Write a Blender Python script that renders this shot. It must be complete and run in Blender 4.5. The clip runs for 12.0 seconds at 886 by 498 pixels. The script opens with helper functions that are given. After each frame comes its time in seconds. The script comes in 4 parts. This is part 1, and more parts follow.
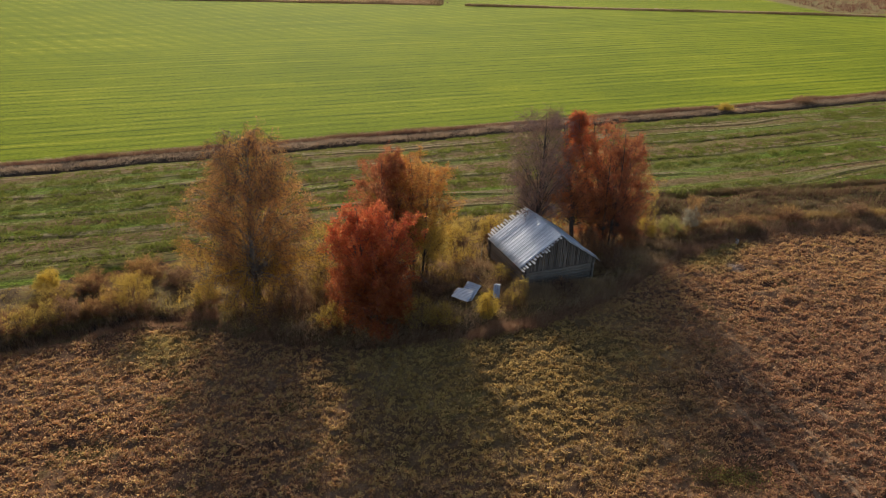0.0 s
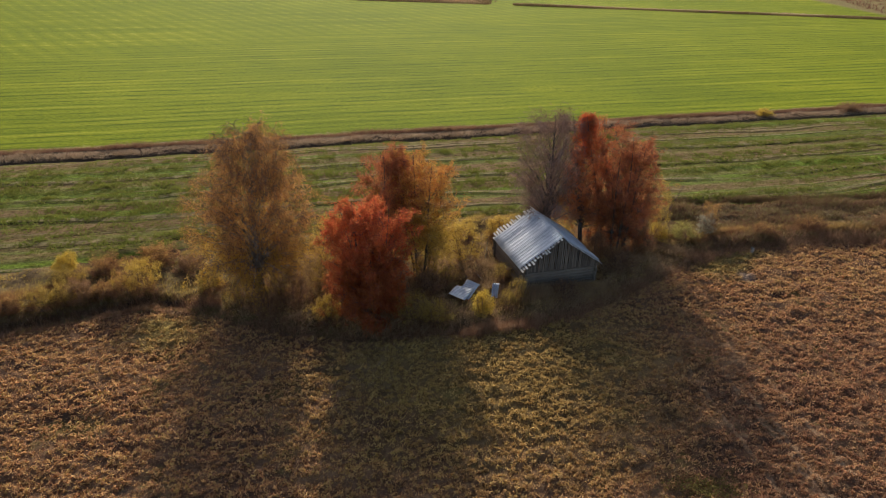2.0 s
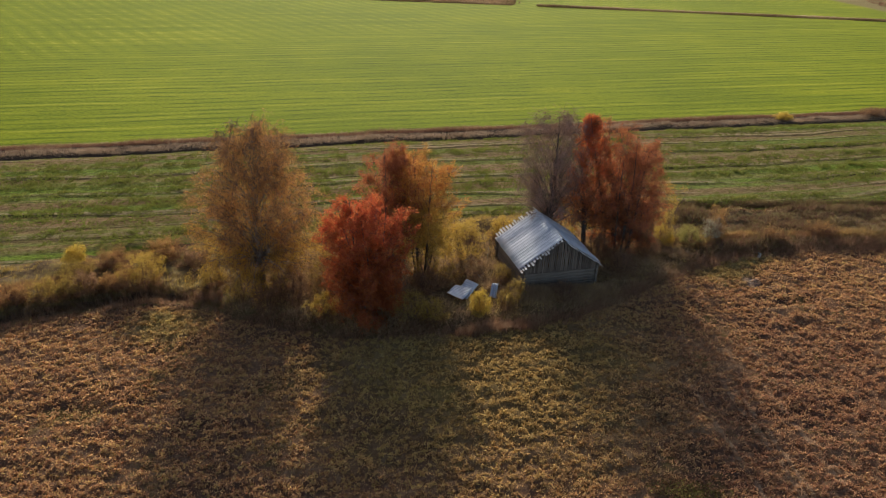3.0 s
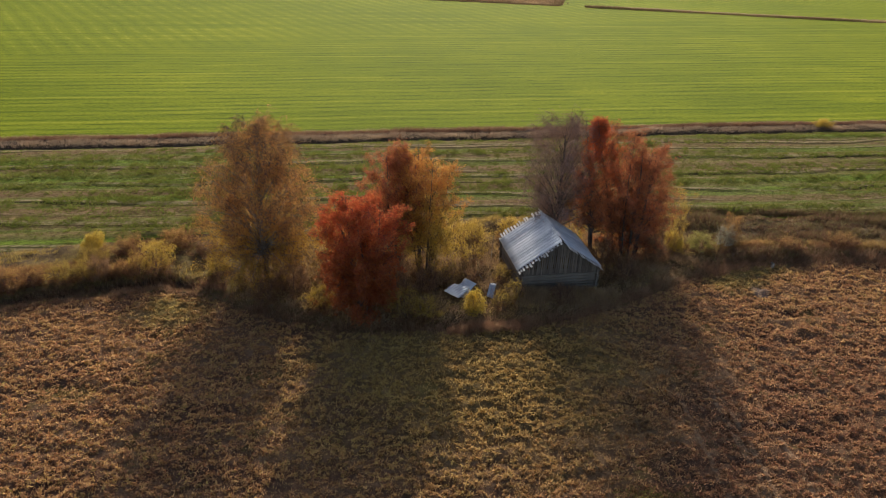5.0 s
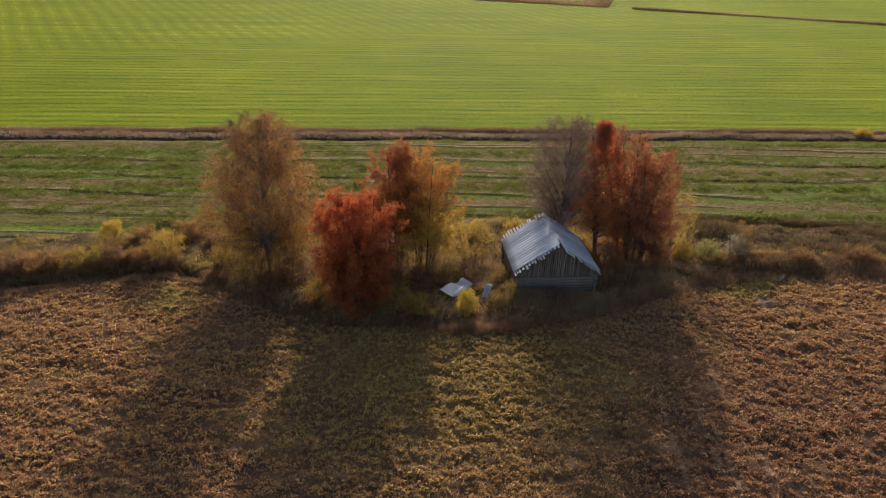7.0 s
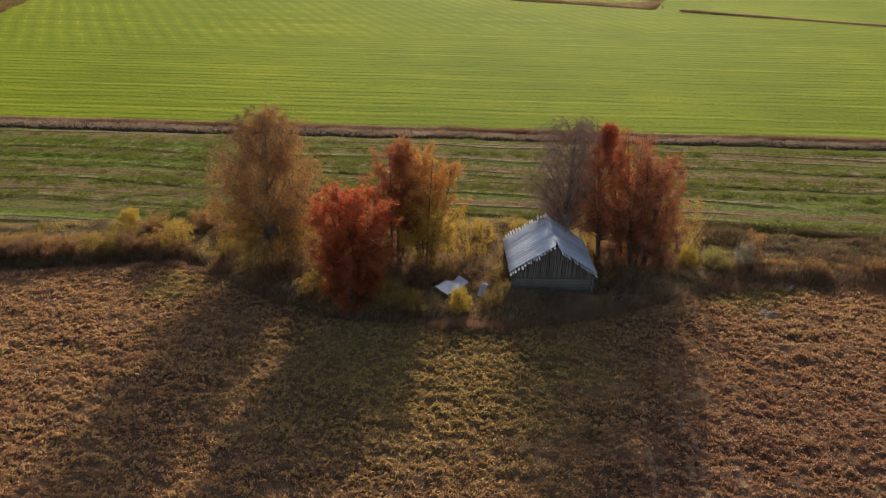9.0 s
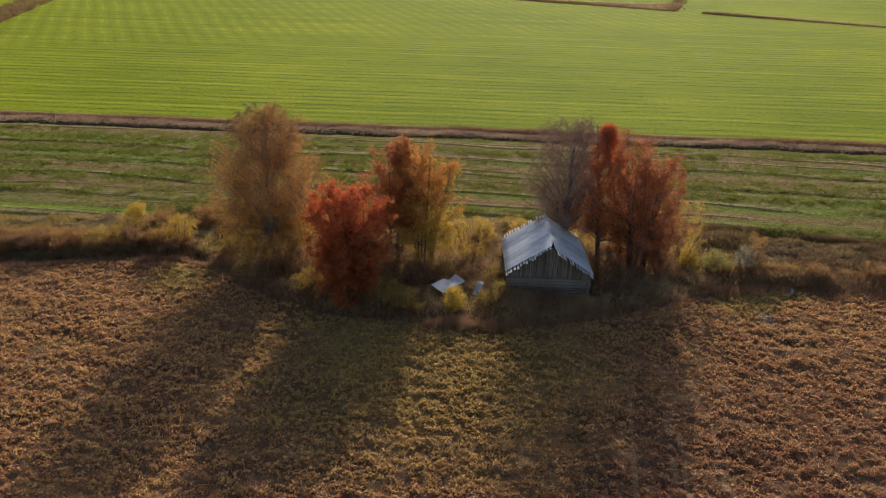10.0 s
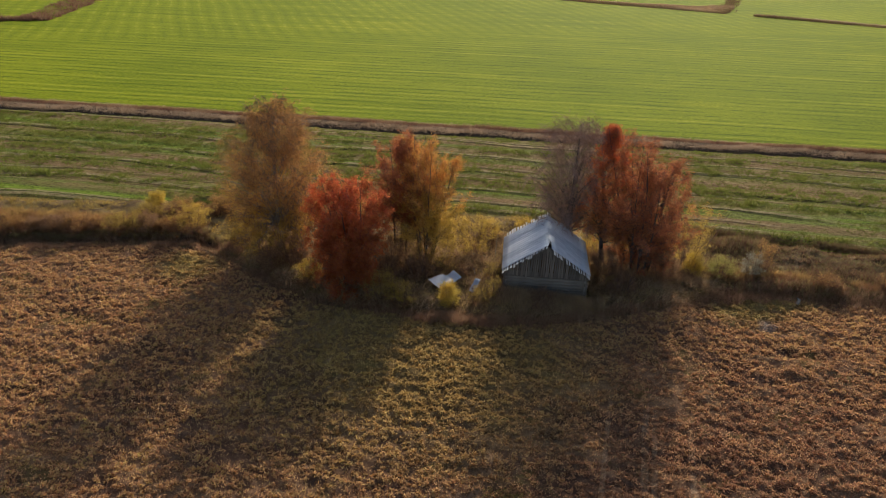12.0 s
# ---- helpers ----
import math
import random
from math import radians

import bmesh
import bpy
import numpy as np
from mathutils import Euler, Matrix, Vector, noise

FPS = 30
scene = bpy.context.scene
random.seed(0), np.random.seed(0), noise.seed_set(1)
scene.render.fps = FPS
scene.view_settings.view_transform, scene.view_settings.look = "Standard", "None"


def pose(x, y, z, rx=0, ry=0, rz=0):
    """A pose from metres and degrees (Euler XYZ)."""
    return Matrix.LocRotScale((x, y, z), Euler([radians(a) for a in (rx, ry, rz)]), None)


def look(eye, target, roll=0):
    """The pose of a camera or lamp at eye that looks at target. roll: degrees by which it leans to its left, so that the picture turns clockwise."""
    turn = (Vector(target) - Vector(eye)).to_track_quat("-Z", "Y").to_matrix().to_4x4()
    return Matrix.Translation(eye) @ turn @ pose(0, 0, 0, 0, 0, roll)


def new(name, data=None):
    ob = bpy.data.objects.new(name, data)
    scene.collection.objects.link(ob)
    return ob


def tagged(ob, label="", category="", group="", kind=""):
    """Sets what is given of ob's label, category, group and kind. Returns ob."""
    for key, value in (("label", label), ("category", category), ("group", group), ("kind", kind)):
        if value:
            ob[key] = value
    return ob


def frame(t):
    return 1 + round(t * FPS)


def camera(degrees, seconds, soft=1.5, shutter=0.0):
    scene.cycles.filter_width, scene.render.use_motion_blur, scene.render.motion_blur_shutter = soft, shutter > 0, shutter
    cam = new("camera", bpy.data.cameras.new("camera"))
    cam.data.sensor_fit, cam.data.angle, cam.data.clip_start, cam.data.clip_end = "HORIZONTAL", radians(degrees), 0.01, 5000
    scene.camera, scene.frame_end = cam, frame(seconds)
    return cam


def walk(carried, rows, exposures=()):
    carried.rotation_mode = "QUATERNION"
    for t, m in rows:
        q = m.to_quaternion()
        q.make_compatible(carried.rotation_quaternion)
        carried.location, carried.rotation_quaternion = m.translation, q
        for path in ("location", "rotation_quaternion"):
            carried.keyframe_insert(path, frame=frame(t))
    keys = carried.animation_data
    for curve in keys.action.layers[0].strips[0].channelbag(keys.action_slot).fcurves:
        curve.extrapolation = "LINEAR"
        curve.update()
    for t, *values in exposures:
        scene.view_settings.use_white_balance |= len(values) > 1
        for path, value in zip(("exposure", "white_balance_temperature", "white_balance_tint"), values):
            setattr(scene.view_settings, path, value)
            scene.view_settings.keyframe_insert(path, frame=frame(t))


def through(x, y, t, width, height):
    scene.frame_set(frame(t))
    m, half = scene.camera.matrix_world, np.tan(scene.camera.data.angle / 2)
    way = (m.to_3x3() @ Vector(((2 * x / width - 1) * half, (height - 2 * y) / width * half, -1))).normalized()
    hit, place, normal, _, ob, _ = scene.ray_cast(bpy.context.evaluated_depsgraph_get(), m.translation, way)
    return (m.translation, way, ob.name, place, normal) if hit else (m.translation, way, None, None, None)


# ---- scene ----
cam = camera(63.7, 12.0, soft=0.6)
PATH = [
    (0, (0.024, -0.075, 22.318), (0.032, 1.723, 21.444), 1.4),
    (0.5, (0.822, -0.151, 22.352), (0.794, 1.647, 21.477), 1.4),
    (1, (1.659, -0.208, 22.407), (1.593, 1.588, 21.529), 1.4),
    (1.5, (2.432, -0.255, 22.462), (2.332, 1.538, 21.583), 1.4),
    (2, (3.244, -0.292, 22.495), (3.107, 1.498, 21.614), 1.5),
    (2.5, (4.026, -0.306, 22.509), (3.855, 1.481, 21.628), 1.5),
    (3, (4.906, -0.316, 22.534), (4.696, 1.467, 21.653), 1.5),
    (5, (8.253, -0.106, 22.692), (7.898, 1.652, 21.807), 1.4),
    (5.5, (9.048, 0.009, 22.729), (8.66, 1.76, 21.842), 1.4),
    (6, (9.896, 0.131, 22.778), (9.473, 1.873, 21.891), 1.4),
    (6.5, (10.707, 0.238, 22.846), (10.251, 1.97, 21.958), 1.4),
    (7, (11.551, 0.397, 22.871), (11.059, 2.12, 21.982), 1.4),
    (9, (14.812, 1.099, 22.952), (14.188, 2.777, 22.061), 1.4),
    (9.5, (15.621, 1.293, 22.95), (14.967, 2.96, 22.058), 1.4),
    (10, (16.474, 1.5, 22.953), (15.789, 3.155, 22.062), 1.4),
    (10.5, (17.294, 1.721, 22.935), (16.581, 3.364, 22.044), 1.4),
    (11, (18.105, 1.966, 22.94), (17.364, 3.596, 22.049), 1.4),
    (11.5, (18.881, 2.226, 22.948), (18.111, 3.842, 22.056), 1.4),
    (12, (19.712, 2.512, 22.959), (18.898, 4.105, 22.065), 1.4),
]
walk(cam, [(t, look(eye, target, roll)) for t, eye, target, roll in PATH])

# ---- world, sun and exposure ----
SUN_ELEVATION, SUN_TURN = 22.5, 11.5      # degrees above the horizon; degrees west of the +y axis
sun_way = Vector((-math.sin(radians(SUN_TURN)) * math.cos(radians(SUN_ELEVATION)),
                  math.cos(radians(SUN_TURN)) * math.cos(radians(SUN_ELEVATION)),
                  math.sin(radians(SUN_ELEVATION))))
world = bpy.data.worlds.new("sky")
scene.world = world
world.use_nodes = True
sky = world.node_tree.nodes.new("ShaderNodeTexSky")
sky.sky_type, sky.sun_disc = "NISHITA", False
sky.sun_elevation, sky.sun_rotation = radians(SUN_ELEVATION), radians(-SUN_TURN)
sky.dust_density = 2.5
backing = world.node_tree.nodes["Background"]
backing.inputs["Strength"].default_value = 0.15
world.node_tree.links.new(sky.outputs["Color"], backing.inputs["Color"])
sun = new("sun", bpy.data.lights.new("sun", "SUN"))
sun.data.energy, sun.data.angle, sun.data.color = 4.3, radians(0.6), (1.0, 0.90, 0.74)
sun.matrix_world = look(sun_way * 200, (0, 0, 0))
scene.view_settings.exposure = 0.0

# ---- field frame: u runs along the strips, v across them ----
FIELD_TURN = 20.0
CU, SU = math.cos(radians(FIELD_TURN)), math.sin(radians(FIELD_TURN))


def to_uv(x, y):
    return CU * x + SU * y, -SU * x + CU * y


def to_xy(u, v):
    return CU * u - SU * v, SU * u + CU * v


def hashed(ix, iy, seed):
    n = (ix * 374761393 + iy * 668265263 + seed * 144269504) & 0xFFFFFFFF
    n = ((n ^ (n >> 13)) * 1274126177) & 0xFFFFFFFF
    return ((n ^ (n >> 16)) & 0xFFFF) / 65535.0


def grain(x, y, seed=0):
    """Smooth value noise between 0 and 1."""
    x, y = np.asarray(x, float), np.asarray(y, float)
    ix, iy = np.floor(x).astype(np.int64), np.floor(y).astype(np.int64)
    fx, fy = x - ix, y - iy
    fx, fy = fx * fx * (3 - 2 * fx), fy * fy * (3 - 2 * fy)
    a, b = hashed(ix, iy, seed), hashed(ix + 1, iy, seed)
    c, d = hashed(ix, iy + 1, seed), hashed(ix + 1, iy + 1, seed)
    return (a + (b - a) * fx) * (1 - fy) + (c + (d - c) * fx) * fy


def step(a, b, x):
    k = np.clip((x - a) / (b - a), 0, 1)
    return k * k * (3 - 2 * k)


EDGE_U = [-200, -30, -17, -13, -4, -1, 2, 6, 9, 13, 18, 21, 24, 28, 33, 37, 41, 45, 50, 80, 300]
EDGE_V = [30, 34, 35.9, 36.6, 38.3, 37.2, 34.8, 32.9, 32.0, 31.7, 31.8, 32.2, 33.2, 35.2, 37.2, 37.9, 37.8, 37.2, 36.2, 31, 31]


def edge_v(u):
    """Where the stubble field ends and the rough bank begins."""
    return np.interp(u, EDGE_U, EDGE_V) + 0.35 * (grain(u * 0.7, 0 * u, 3) - 0.5)


def back_v(u):
    """The far side of the rough bank, along its second ditch."""
    return np.interp(u, [-200, -20, -5, 20, 34, 58, 90, 300], [41, 43.5, 46, 47, 46.8, 43.6, 40, 40])


def stubble_lump(u, v):
    w = 1.8 * grain(u * 0.8, v * 0.8, 51)
    return 0.62 * grain(u * 1.5 + w, v * 2.5 - w, 2) + 0.38 * grain(u * 2.9 - w, v * 3.6 + w, 52)


def ditch_sway(u):
    """How far the long ditch strays from its straight line."""
    return 0.5 * (grain(u * 0.13, 0 * u, 71) - 0.5) + 0.4 * (grain(u * 0.5, 0 * u, 72) - 0.5)


def ground_height(x, y):
    u, v = to_uv(x, y)
    e, b = edge_v(u), back_v(u)
    field = 1 - step(-0.3, 0.3, v - e)
    h = field * (0.06 * (grain(u * 0.7, v * 1.9, 1) - 0.5) + 0.30 * (stubble_lump(u, v) - 0.5) + 0.12 * (grain(x * 0.5, y * 0.5, 4) - 0.5))
    belt = step(-0.2, 1.2, v - e) * (1 - step(-0.5, 0.6, v - b))
    h = h + belt * (0.25 + 0.2 * step(30, 36, u) + 0.35 * (grain(x * 0.5, y * 0.5, 5) - 0.5) + 0.2 * (grain(x * 1.7, y * 1.7, 6) - 0.5))
    left = (1 - step(-4, 0.5, u))
    h = h - left * 1.0 * np.exp(-((v - e - 1.15) / 0.55) ** 2)
    right = step(32, 35, u) + 0.8 * (1 - step(-7, 0, u)) * step(-10, -6, u)
    h = h - np.minimum(right, 1) * 1.0 * np.exp(-((v - b) / 0.65) ** 2)
    meadow = step(0, 1, v - b - 0.7) * (1 - step(66.5, 67.6, v))
    h = h + meadow * (0.05 * (grain(x * 1.3, y * 1.3, 7) - 0.5) + 0.07 * np.abs(np.sin(math.pi * (v + 0.026 * u + 0.6 * grain(u * 0.04, v * 0.1, 8)) / 2.1)) + 0.05 * grain(u * 1.2, v * 1.6, 10))
    h = h - 0.42 * np.exp(-((v - 68.4 - ditch_sway(u)) / 0.42) ** 2) + 0.12 * np.exp(-((v - 70.2) / 0.8) ** 2)
    crop = step(71.3, 72.5, v)
    return h + crop * 0.05 * (grain(u * 0.08, v * 0.9, 9) - 0.5)


# ---- materials ----
class Nodes:
    """A thin wrapper that makes node graphs short to write."""

    def __init__(self, name):
        self.mat = bpy.data.materials.new(name)
        self.mat.use_nodes = True
        self.tree = self.mat.node_tree
        self.tree.nodes.clear()
        self.out = self.tree.nodes.new("ShaderNodeOutputMaterial")

    def node(self, kind, **values):
        n = self.tree.nodes.new(kind)
        for k, v in values.items():
            setattr(n, k, v)
        return n

    def put(self, socket, value):
        if isinstance(value, bpy.types.NodeSocket):
            self.tree.links.new(value, socket)
        else:
            socket.default_value = value

    def place(self, turn=0.0, size=(1, 1, 1)):
        at = self.node("ShaderNodeTexCoord").outputs["Object"]
        r = self.node("ShaderNodeVectorRotate", rotation_type="Z_AXIS")
        self.put(r.inputs["Vector"], at)
        r.inputs["Angle"].default_value = radians(turn)
        m = self.node("ShaderNodeVectorMath", operation="MULTIPLY")
        self.put(m.inputs[0], r.outputs["Vector"])
        m.inputs[1].default_value = size
        return m.outputs["Vector"]

    def noise(self, scale, detail=4.0, rough=0.6, vector=None, warp=0.0):
        n = self.node("ShaderNodeTexNoise")
        n.inputs["Scale"].default_value, n.inputs["Detail"].default_value = scale, detail
        n.inputs["Roughness"].default_value, n.inputs["Distortion"].default_value = rough, warp
        self.put(n.inputs["Vector"], vector if vector is not None else self.place())
        return n.outputs["Fac"]

    def ramp(self, fac, stops):
        n = self.node("ShaderNodeValToRGB")
        r = n.color_ramp
        while len(r.elements) < len(stops):
            r.elements.new(0.5)
        for e, (p, c) in zip(r.elements, stops):
            e.position, e.color = p, (*c, 1) if len(c) == 3 else c
        self.put(n.inputs["Fac"], fac)
        return n.outputs["Color"]

    def mix(self, fac, a, b, blend="MIX"):
        n = self.node("ShaderNodeMix", data_type="RGBA", blend_type=blend)
        self.put(n.inputs[0], fac)
        self.put(n.inputs[6], a if isinstance(a, bpy.types.NodeSocket) else (*a, 1))
        self.put(n.inputs[7], b if isinstance(b, bpy.types.NodeSocket) else (*b, 1))
        return n.outputs[2]

    def math(self, op, a, b=0.0, c=0.0):
        n = self.node("ShaderNodeMath", operation=op)
        for s, v in zip(n.inputs, (a, b, c)):
            self.put(s, v)
        return n.outputs[0]

    def band(self, value, low, high):
        n = self.node("ShaderNodeMapRange", interpolation_type="SMOOTHSTEP")
        for s, v in zip(n.inputs, (value, low, high, 0.0, 1.0)):
            self.put(s, v)
        return n.outputs[0]

    def along(self, way):
        """How far a spot lies along a horizontal direction."""
        at = self.node("ShaderNodeTexCoord").outputs["Object"]
        n = self.node("ShaderNodeVectorMath", operation="DOT_PRODUCT")
        self.put(n.inputs[0], at)
        n.inputs[1].default_value = (*way, 0)
        return n.outputs["Value"]

    def island(self):
        return self.node("ShaderNodeNewGeometry").outputs["Random Per Island"]

    def each(self):
        return self.node("ShaderNodeObjectInfo").outputs["Random"]

    def near(self, spot, inner, outer, stray=9.0):
        """1 round a spot on the ground, 0 farther off, with a ragged edge."""
        at = self.node("ShaderNodeTexCoord").outputs["Object"]
        n = self.node("ShaderNodeVectorMath", operation="DISTANCE")
        self.put(n.inputs[0], at)
        n.inputs[1].default_value = spot
        ragged = self.math("ADD", n.outputs["Value"], self.math("MULTIPLY", self.math("SUBTRACT", self.noise(0.35 if stray > 5 else 1.2, 4.0, 0.65), 0.5), stray))
        return self.band(ragged, outer, inner)

    def field_marks(self, c, k):
        """Wheel marks, mossy spots, a bare patch and a small dark spot on the stubble field."""
        d = self.along((0.976, 0.218))
        marks = 0.0
        for a, b in ((20.85, 21.0), (22.58, 22.82), (23.05, 23.2), (24.7, 24.9)):
            marks = self.math("ADD", marks, self.math("MULTIPLY", self.band(d, a - 0.08, a), self.band(d, b + 0.08, b)))
        marks = self.math("MULTIPLY", self.math("MULTIPLY", marks, self.band(self.along((0.0, 1.0)), 34.0, 30.0)), self.band(self.noise(0.8, 4.0, 0.7), 0.38, 0.55))
        c = self.mix(self.math("MULTIPLY", marks, 0.45), c, (0.56, 0.41, 0.27))
        moss = self.ramp(k, [(0.3, (0.13, 0.12, 0.03)), (0.55, (0.27, 0.25, 0.06)), (0.8, (0.42, 0.38, 0.11))])
        for at, r in (((19.0, 45.9, 0), 2.4), ((21.2, 48.4, 0), 2.0), ((-15.0, 32.6, 0), 2.0)):
            c = self.mix(self.math("MULTIPLY", self.near(at, 0.3 * r, 1.5 * r, 3.0), 0.45), c, moss)
        c = self.mix(self.math("MULTIPLY", self.near((20.6, 44.0, 0), 0.1, 0.9, 1.6), 0.6), c, (0.47, 0.39, 0.36))
        return self.mix(self.math("MULTIPLY", self.near((12.36, 28.5, 0), 0.15, 0.9, 1.2), 0.5), c, (0.05, 0.04, 0.034))

    def bump(self, height, strength, distance):
        n = self.node("ShaderNodeBump")
        n.inputs["Strength"].default_value, n.inputs["Distance"].default_value = strength, distance
        self.put(n.inputs["Height"], height)
        return n.outputs["Normal"]

    def surface(self, colour, rough=0.9, metal=0.0, normal=None, gloss=0.3, sheen=0.0, sheen_tint=(1, 1, 1)):
        n = self.node("ShaderNodeBsdfPrincipled")
        self.put(n.inputs["Base Color"], colour if isinstance(colour, bpy.types.NodeSocket) else (*colour, 1))
        self.put(n.inputs["Roughness"], rough)
        self.put(n.inputs["Metallic"], metal)
        n.inputs["Specular IOR Level"].default_value = gloss
        n.inputs["Sheen Weight"].default_value, n.inputs["Sheen Roughness"].default_value = sheen, 0.5
        n.inputs["Sheen Tint"].default_value = (*sheen_tint, 1)
        if normal is not None:
            self.put(n.inputs["Normal"], normal)
        self.put(self.out.inputs["Surface"], n.outputs[0])
        return self.mat

    def leafy(self, colour, through=0.45, rough=0.6):
        """Thin leaves and blades: matt, and partly lit through."""
        d, t = self.node("ShaderNodeBsdfDiffuse"), self.node("ShaderNodeBsdfTranslucent")
        m = self.node("ShaderNodeMixShader")
        self.put(d.inputs["Color"], colour)
        self.put(t.inputs["Color"], colour)
        m.inputs[0].default_value = through
        self.tree.links.new(d.outputs[0], m.inputs[1])
        self.tree.links.new(t.outputs[0], m.inputs[2])
        self.put(self.out.inputs["Surface"], m.outputs[0])
        return self.mat


def foliage(name, colours, low=None, low_top=4.0, through=0.55, patch=0.9):
    """Leaves of several colours, mixed leaf by leaf and in patches; low: colours nearer the ground."""
    n = Nodes(name)
    k = n.math("ADD", n.math("MULTIPLY", n.island(), 0.5), n.math("MULTIPLY", n.noise(2.2 * patch, 3.0, 0.7), 0.66))
    stops = [(0.18 + 0.72 * i / (len(colours) - 1), c) for i, c in enumerate(colours)]
    c = n.ramp(k, stops)
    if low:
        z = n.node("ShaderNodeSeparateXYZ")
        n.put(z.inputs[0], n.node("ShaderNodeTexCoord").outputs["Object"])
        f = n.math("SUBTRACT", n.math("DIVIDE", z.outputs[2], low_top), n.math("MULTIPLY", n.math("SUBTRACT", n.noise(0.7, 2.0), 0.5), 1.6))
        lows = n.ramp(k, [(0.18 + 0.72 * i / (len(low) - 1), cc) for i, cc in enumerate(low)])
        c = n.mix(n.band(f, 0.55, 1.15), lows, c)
    return n.leafy(c, through)


def grass(name, colours, patch=0.35, through=0.4, turn=FIELD_TURN, size=(1, 1, 1), sward=False):
    n = Nodes(name)
    k = n.math("ADD", n.math("MULTIPLY", n.island(), 0.42), n.math("MULTIPLY", n.noise(patch, 4.0, 0.65, n.place(-turn, size)), 0.75))
    c = n.ramp(k, [(0.2 + 0.7 * i / (len(colours) - 1), c) for i, c in enumerate(colours)])
    if sward:
        green = n.ramp(k, [(0.25, (0.19, 0.145, 0.05)), (0.5, (0.44, 0.325, 0.10)), (0.8, (0.62, 0.46, 0.16))])
        ruddy = n.ramp(k, [(0.25, (0.21, 0.10, 0.075)), (0.5, (0.375, 0.19, 0.117)), (0.8, (0.53, 0.315, 0.175))])
        c = n.mix(n.math("MULTIPLY", n.near((25.0, 26.0, 0.0), 8.0, 22.0), 0.75), c, ruddy)
        c = n.field_marks(n.mix(n.math("MULTIPLY", n.near((3.0, 32.0, 0.0), 4.0, 14.0), 0.6), c, green), k)
    return n.leafy(c, through)


def stubble_material():
    n = Nodes("stubble_field")
    wide = n.noise(0.22, 5.0, 0.6)
    fine = n.noise(6.0, 6.0, 0.85)
    combed = n.noise(1.0, 3.0, 0.5, n.place(-FIELD_TURN, (0.12, 0.9, 1)))
    k = n.math("ADD", n.math("MULTIPLY", wide, 0.45), n.math("ADD", n.math("MULTIPLY", fine, 0.4), n.math("MULTIPLY", combed, 0.25)))
    c = n.ramp(k, [(0.40, (0.085, 0.045, 0.035)), (0.48, (0.165, 0.092, 0.06)), (0.56, (0.27, 0.155, 0.092)), (0.66, (0.42, 0.26, 0.14))])
    moss = n.band(n.noise(0.33, 4.0, 0.7, n.place(30)), 0.55, 0.68)
    c = n.mix(n.math("MULTIPLY", moss, 0.5), c, (0.20, 0.17, 0.045))
    sward = n.near((4.0, 33.0, 0.0), 3.0, 13.0)
    c = n.mix(n.math("MULTIPLY", sward, 0.5), c, n.ramp(k, [(0.4, (0.13, 0.10, 0.035)), (0.7, (0.38, 0.29, 0.09))]))
    return n.surface(n.field_marks(c, k), 0.95, normal=n.bump(fine, 1.0, 0.2), gloss=0.02)


def bank_material():
    n = Nodes("rough_bank")
    wide, fine = n.noise(0.5, 5.0), n.noise(4.0, 5.0, 0.7)
    k = n.math("ADD", n.math("MULTIPLY", wide, 0.6), n.math("MULTIPLY", fine, 0.4))
    c = n.ramp(k, [(0.34, (0.056, 0.036, 0.021)), (0.48, (0.144, 0.092, 0.044)), (0.6, (0.192, 0.144, 0.052)), (0.7, (0.256, 0.184, 0.080))])
    return n.surface(c, 0.95, normal=n.bump(fine, 0.8, 0.1), gloss=0.1)


def rows(n, way, period, wander):
    """A profile across drilled or mown rows: 0 in the middle of a row, 1 in the gap."""
    k = n.math("ADD", n.math("DIVIDE", n.along(way), period), n.math("MULTIPLY", n.noise(0.045, 3.0, 0.55), wander))
    return n.math("MULTIPLY", n.math("ABSOLUTE", n.math("SUBTRACT", n.math("FRACT", k), 0.5)), 2.0)


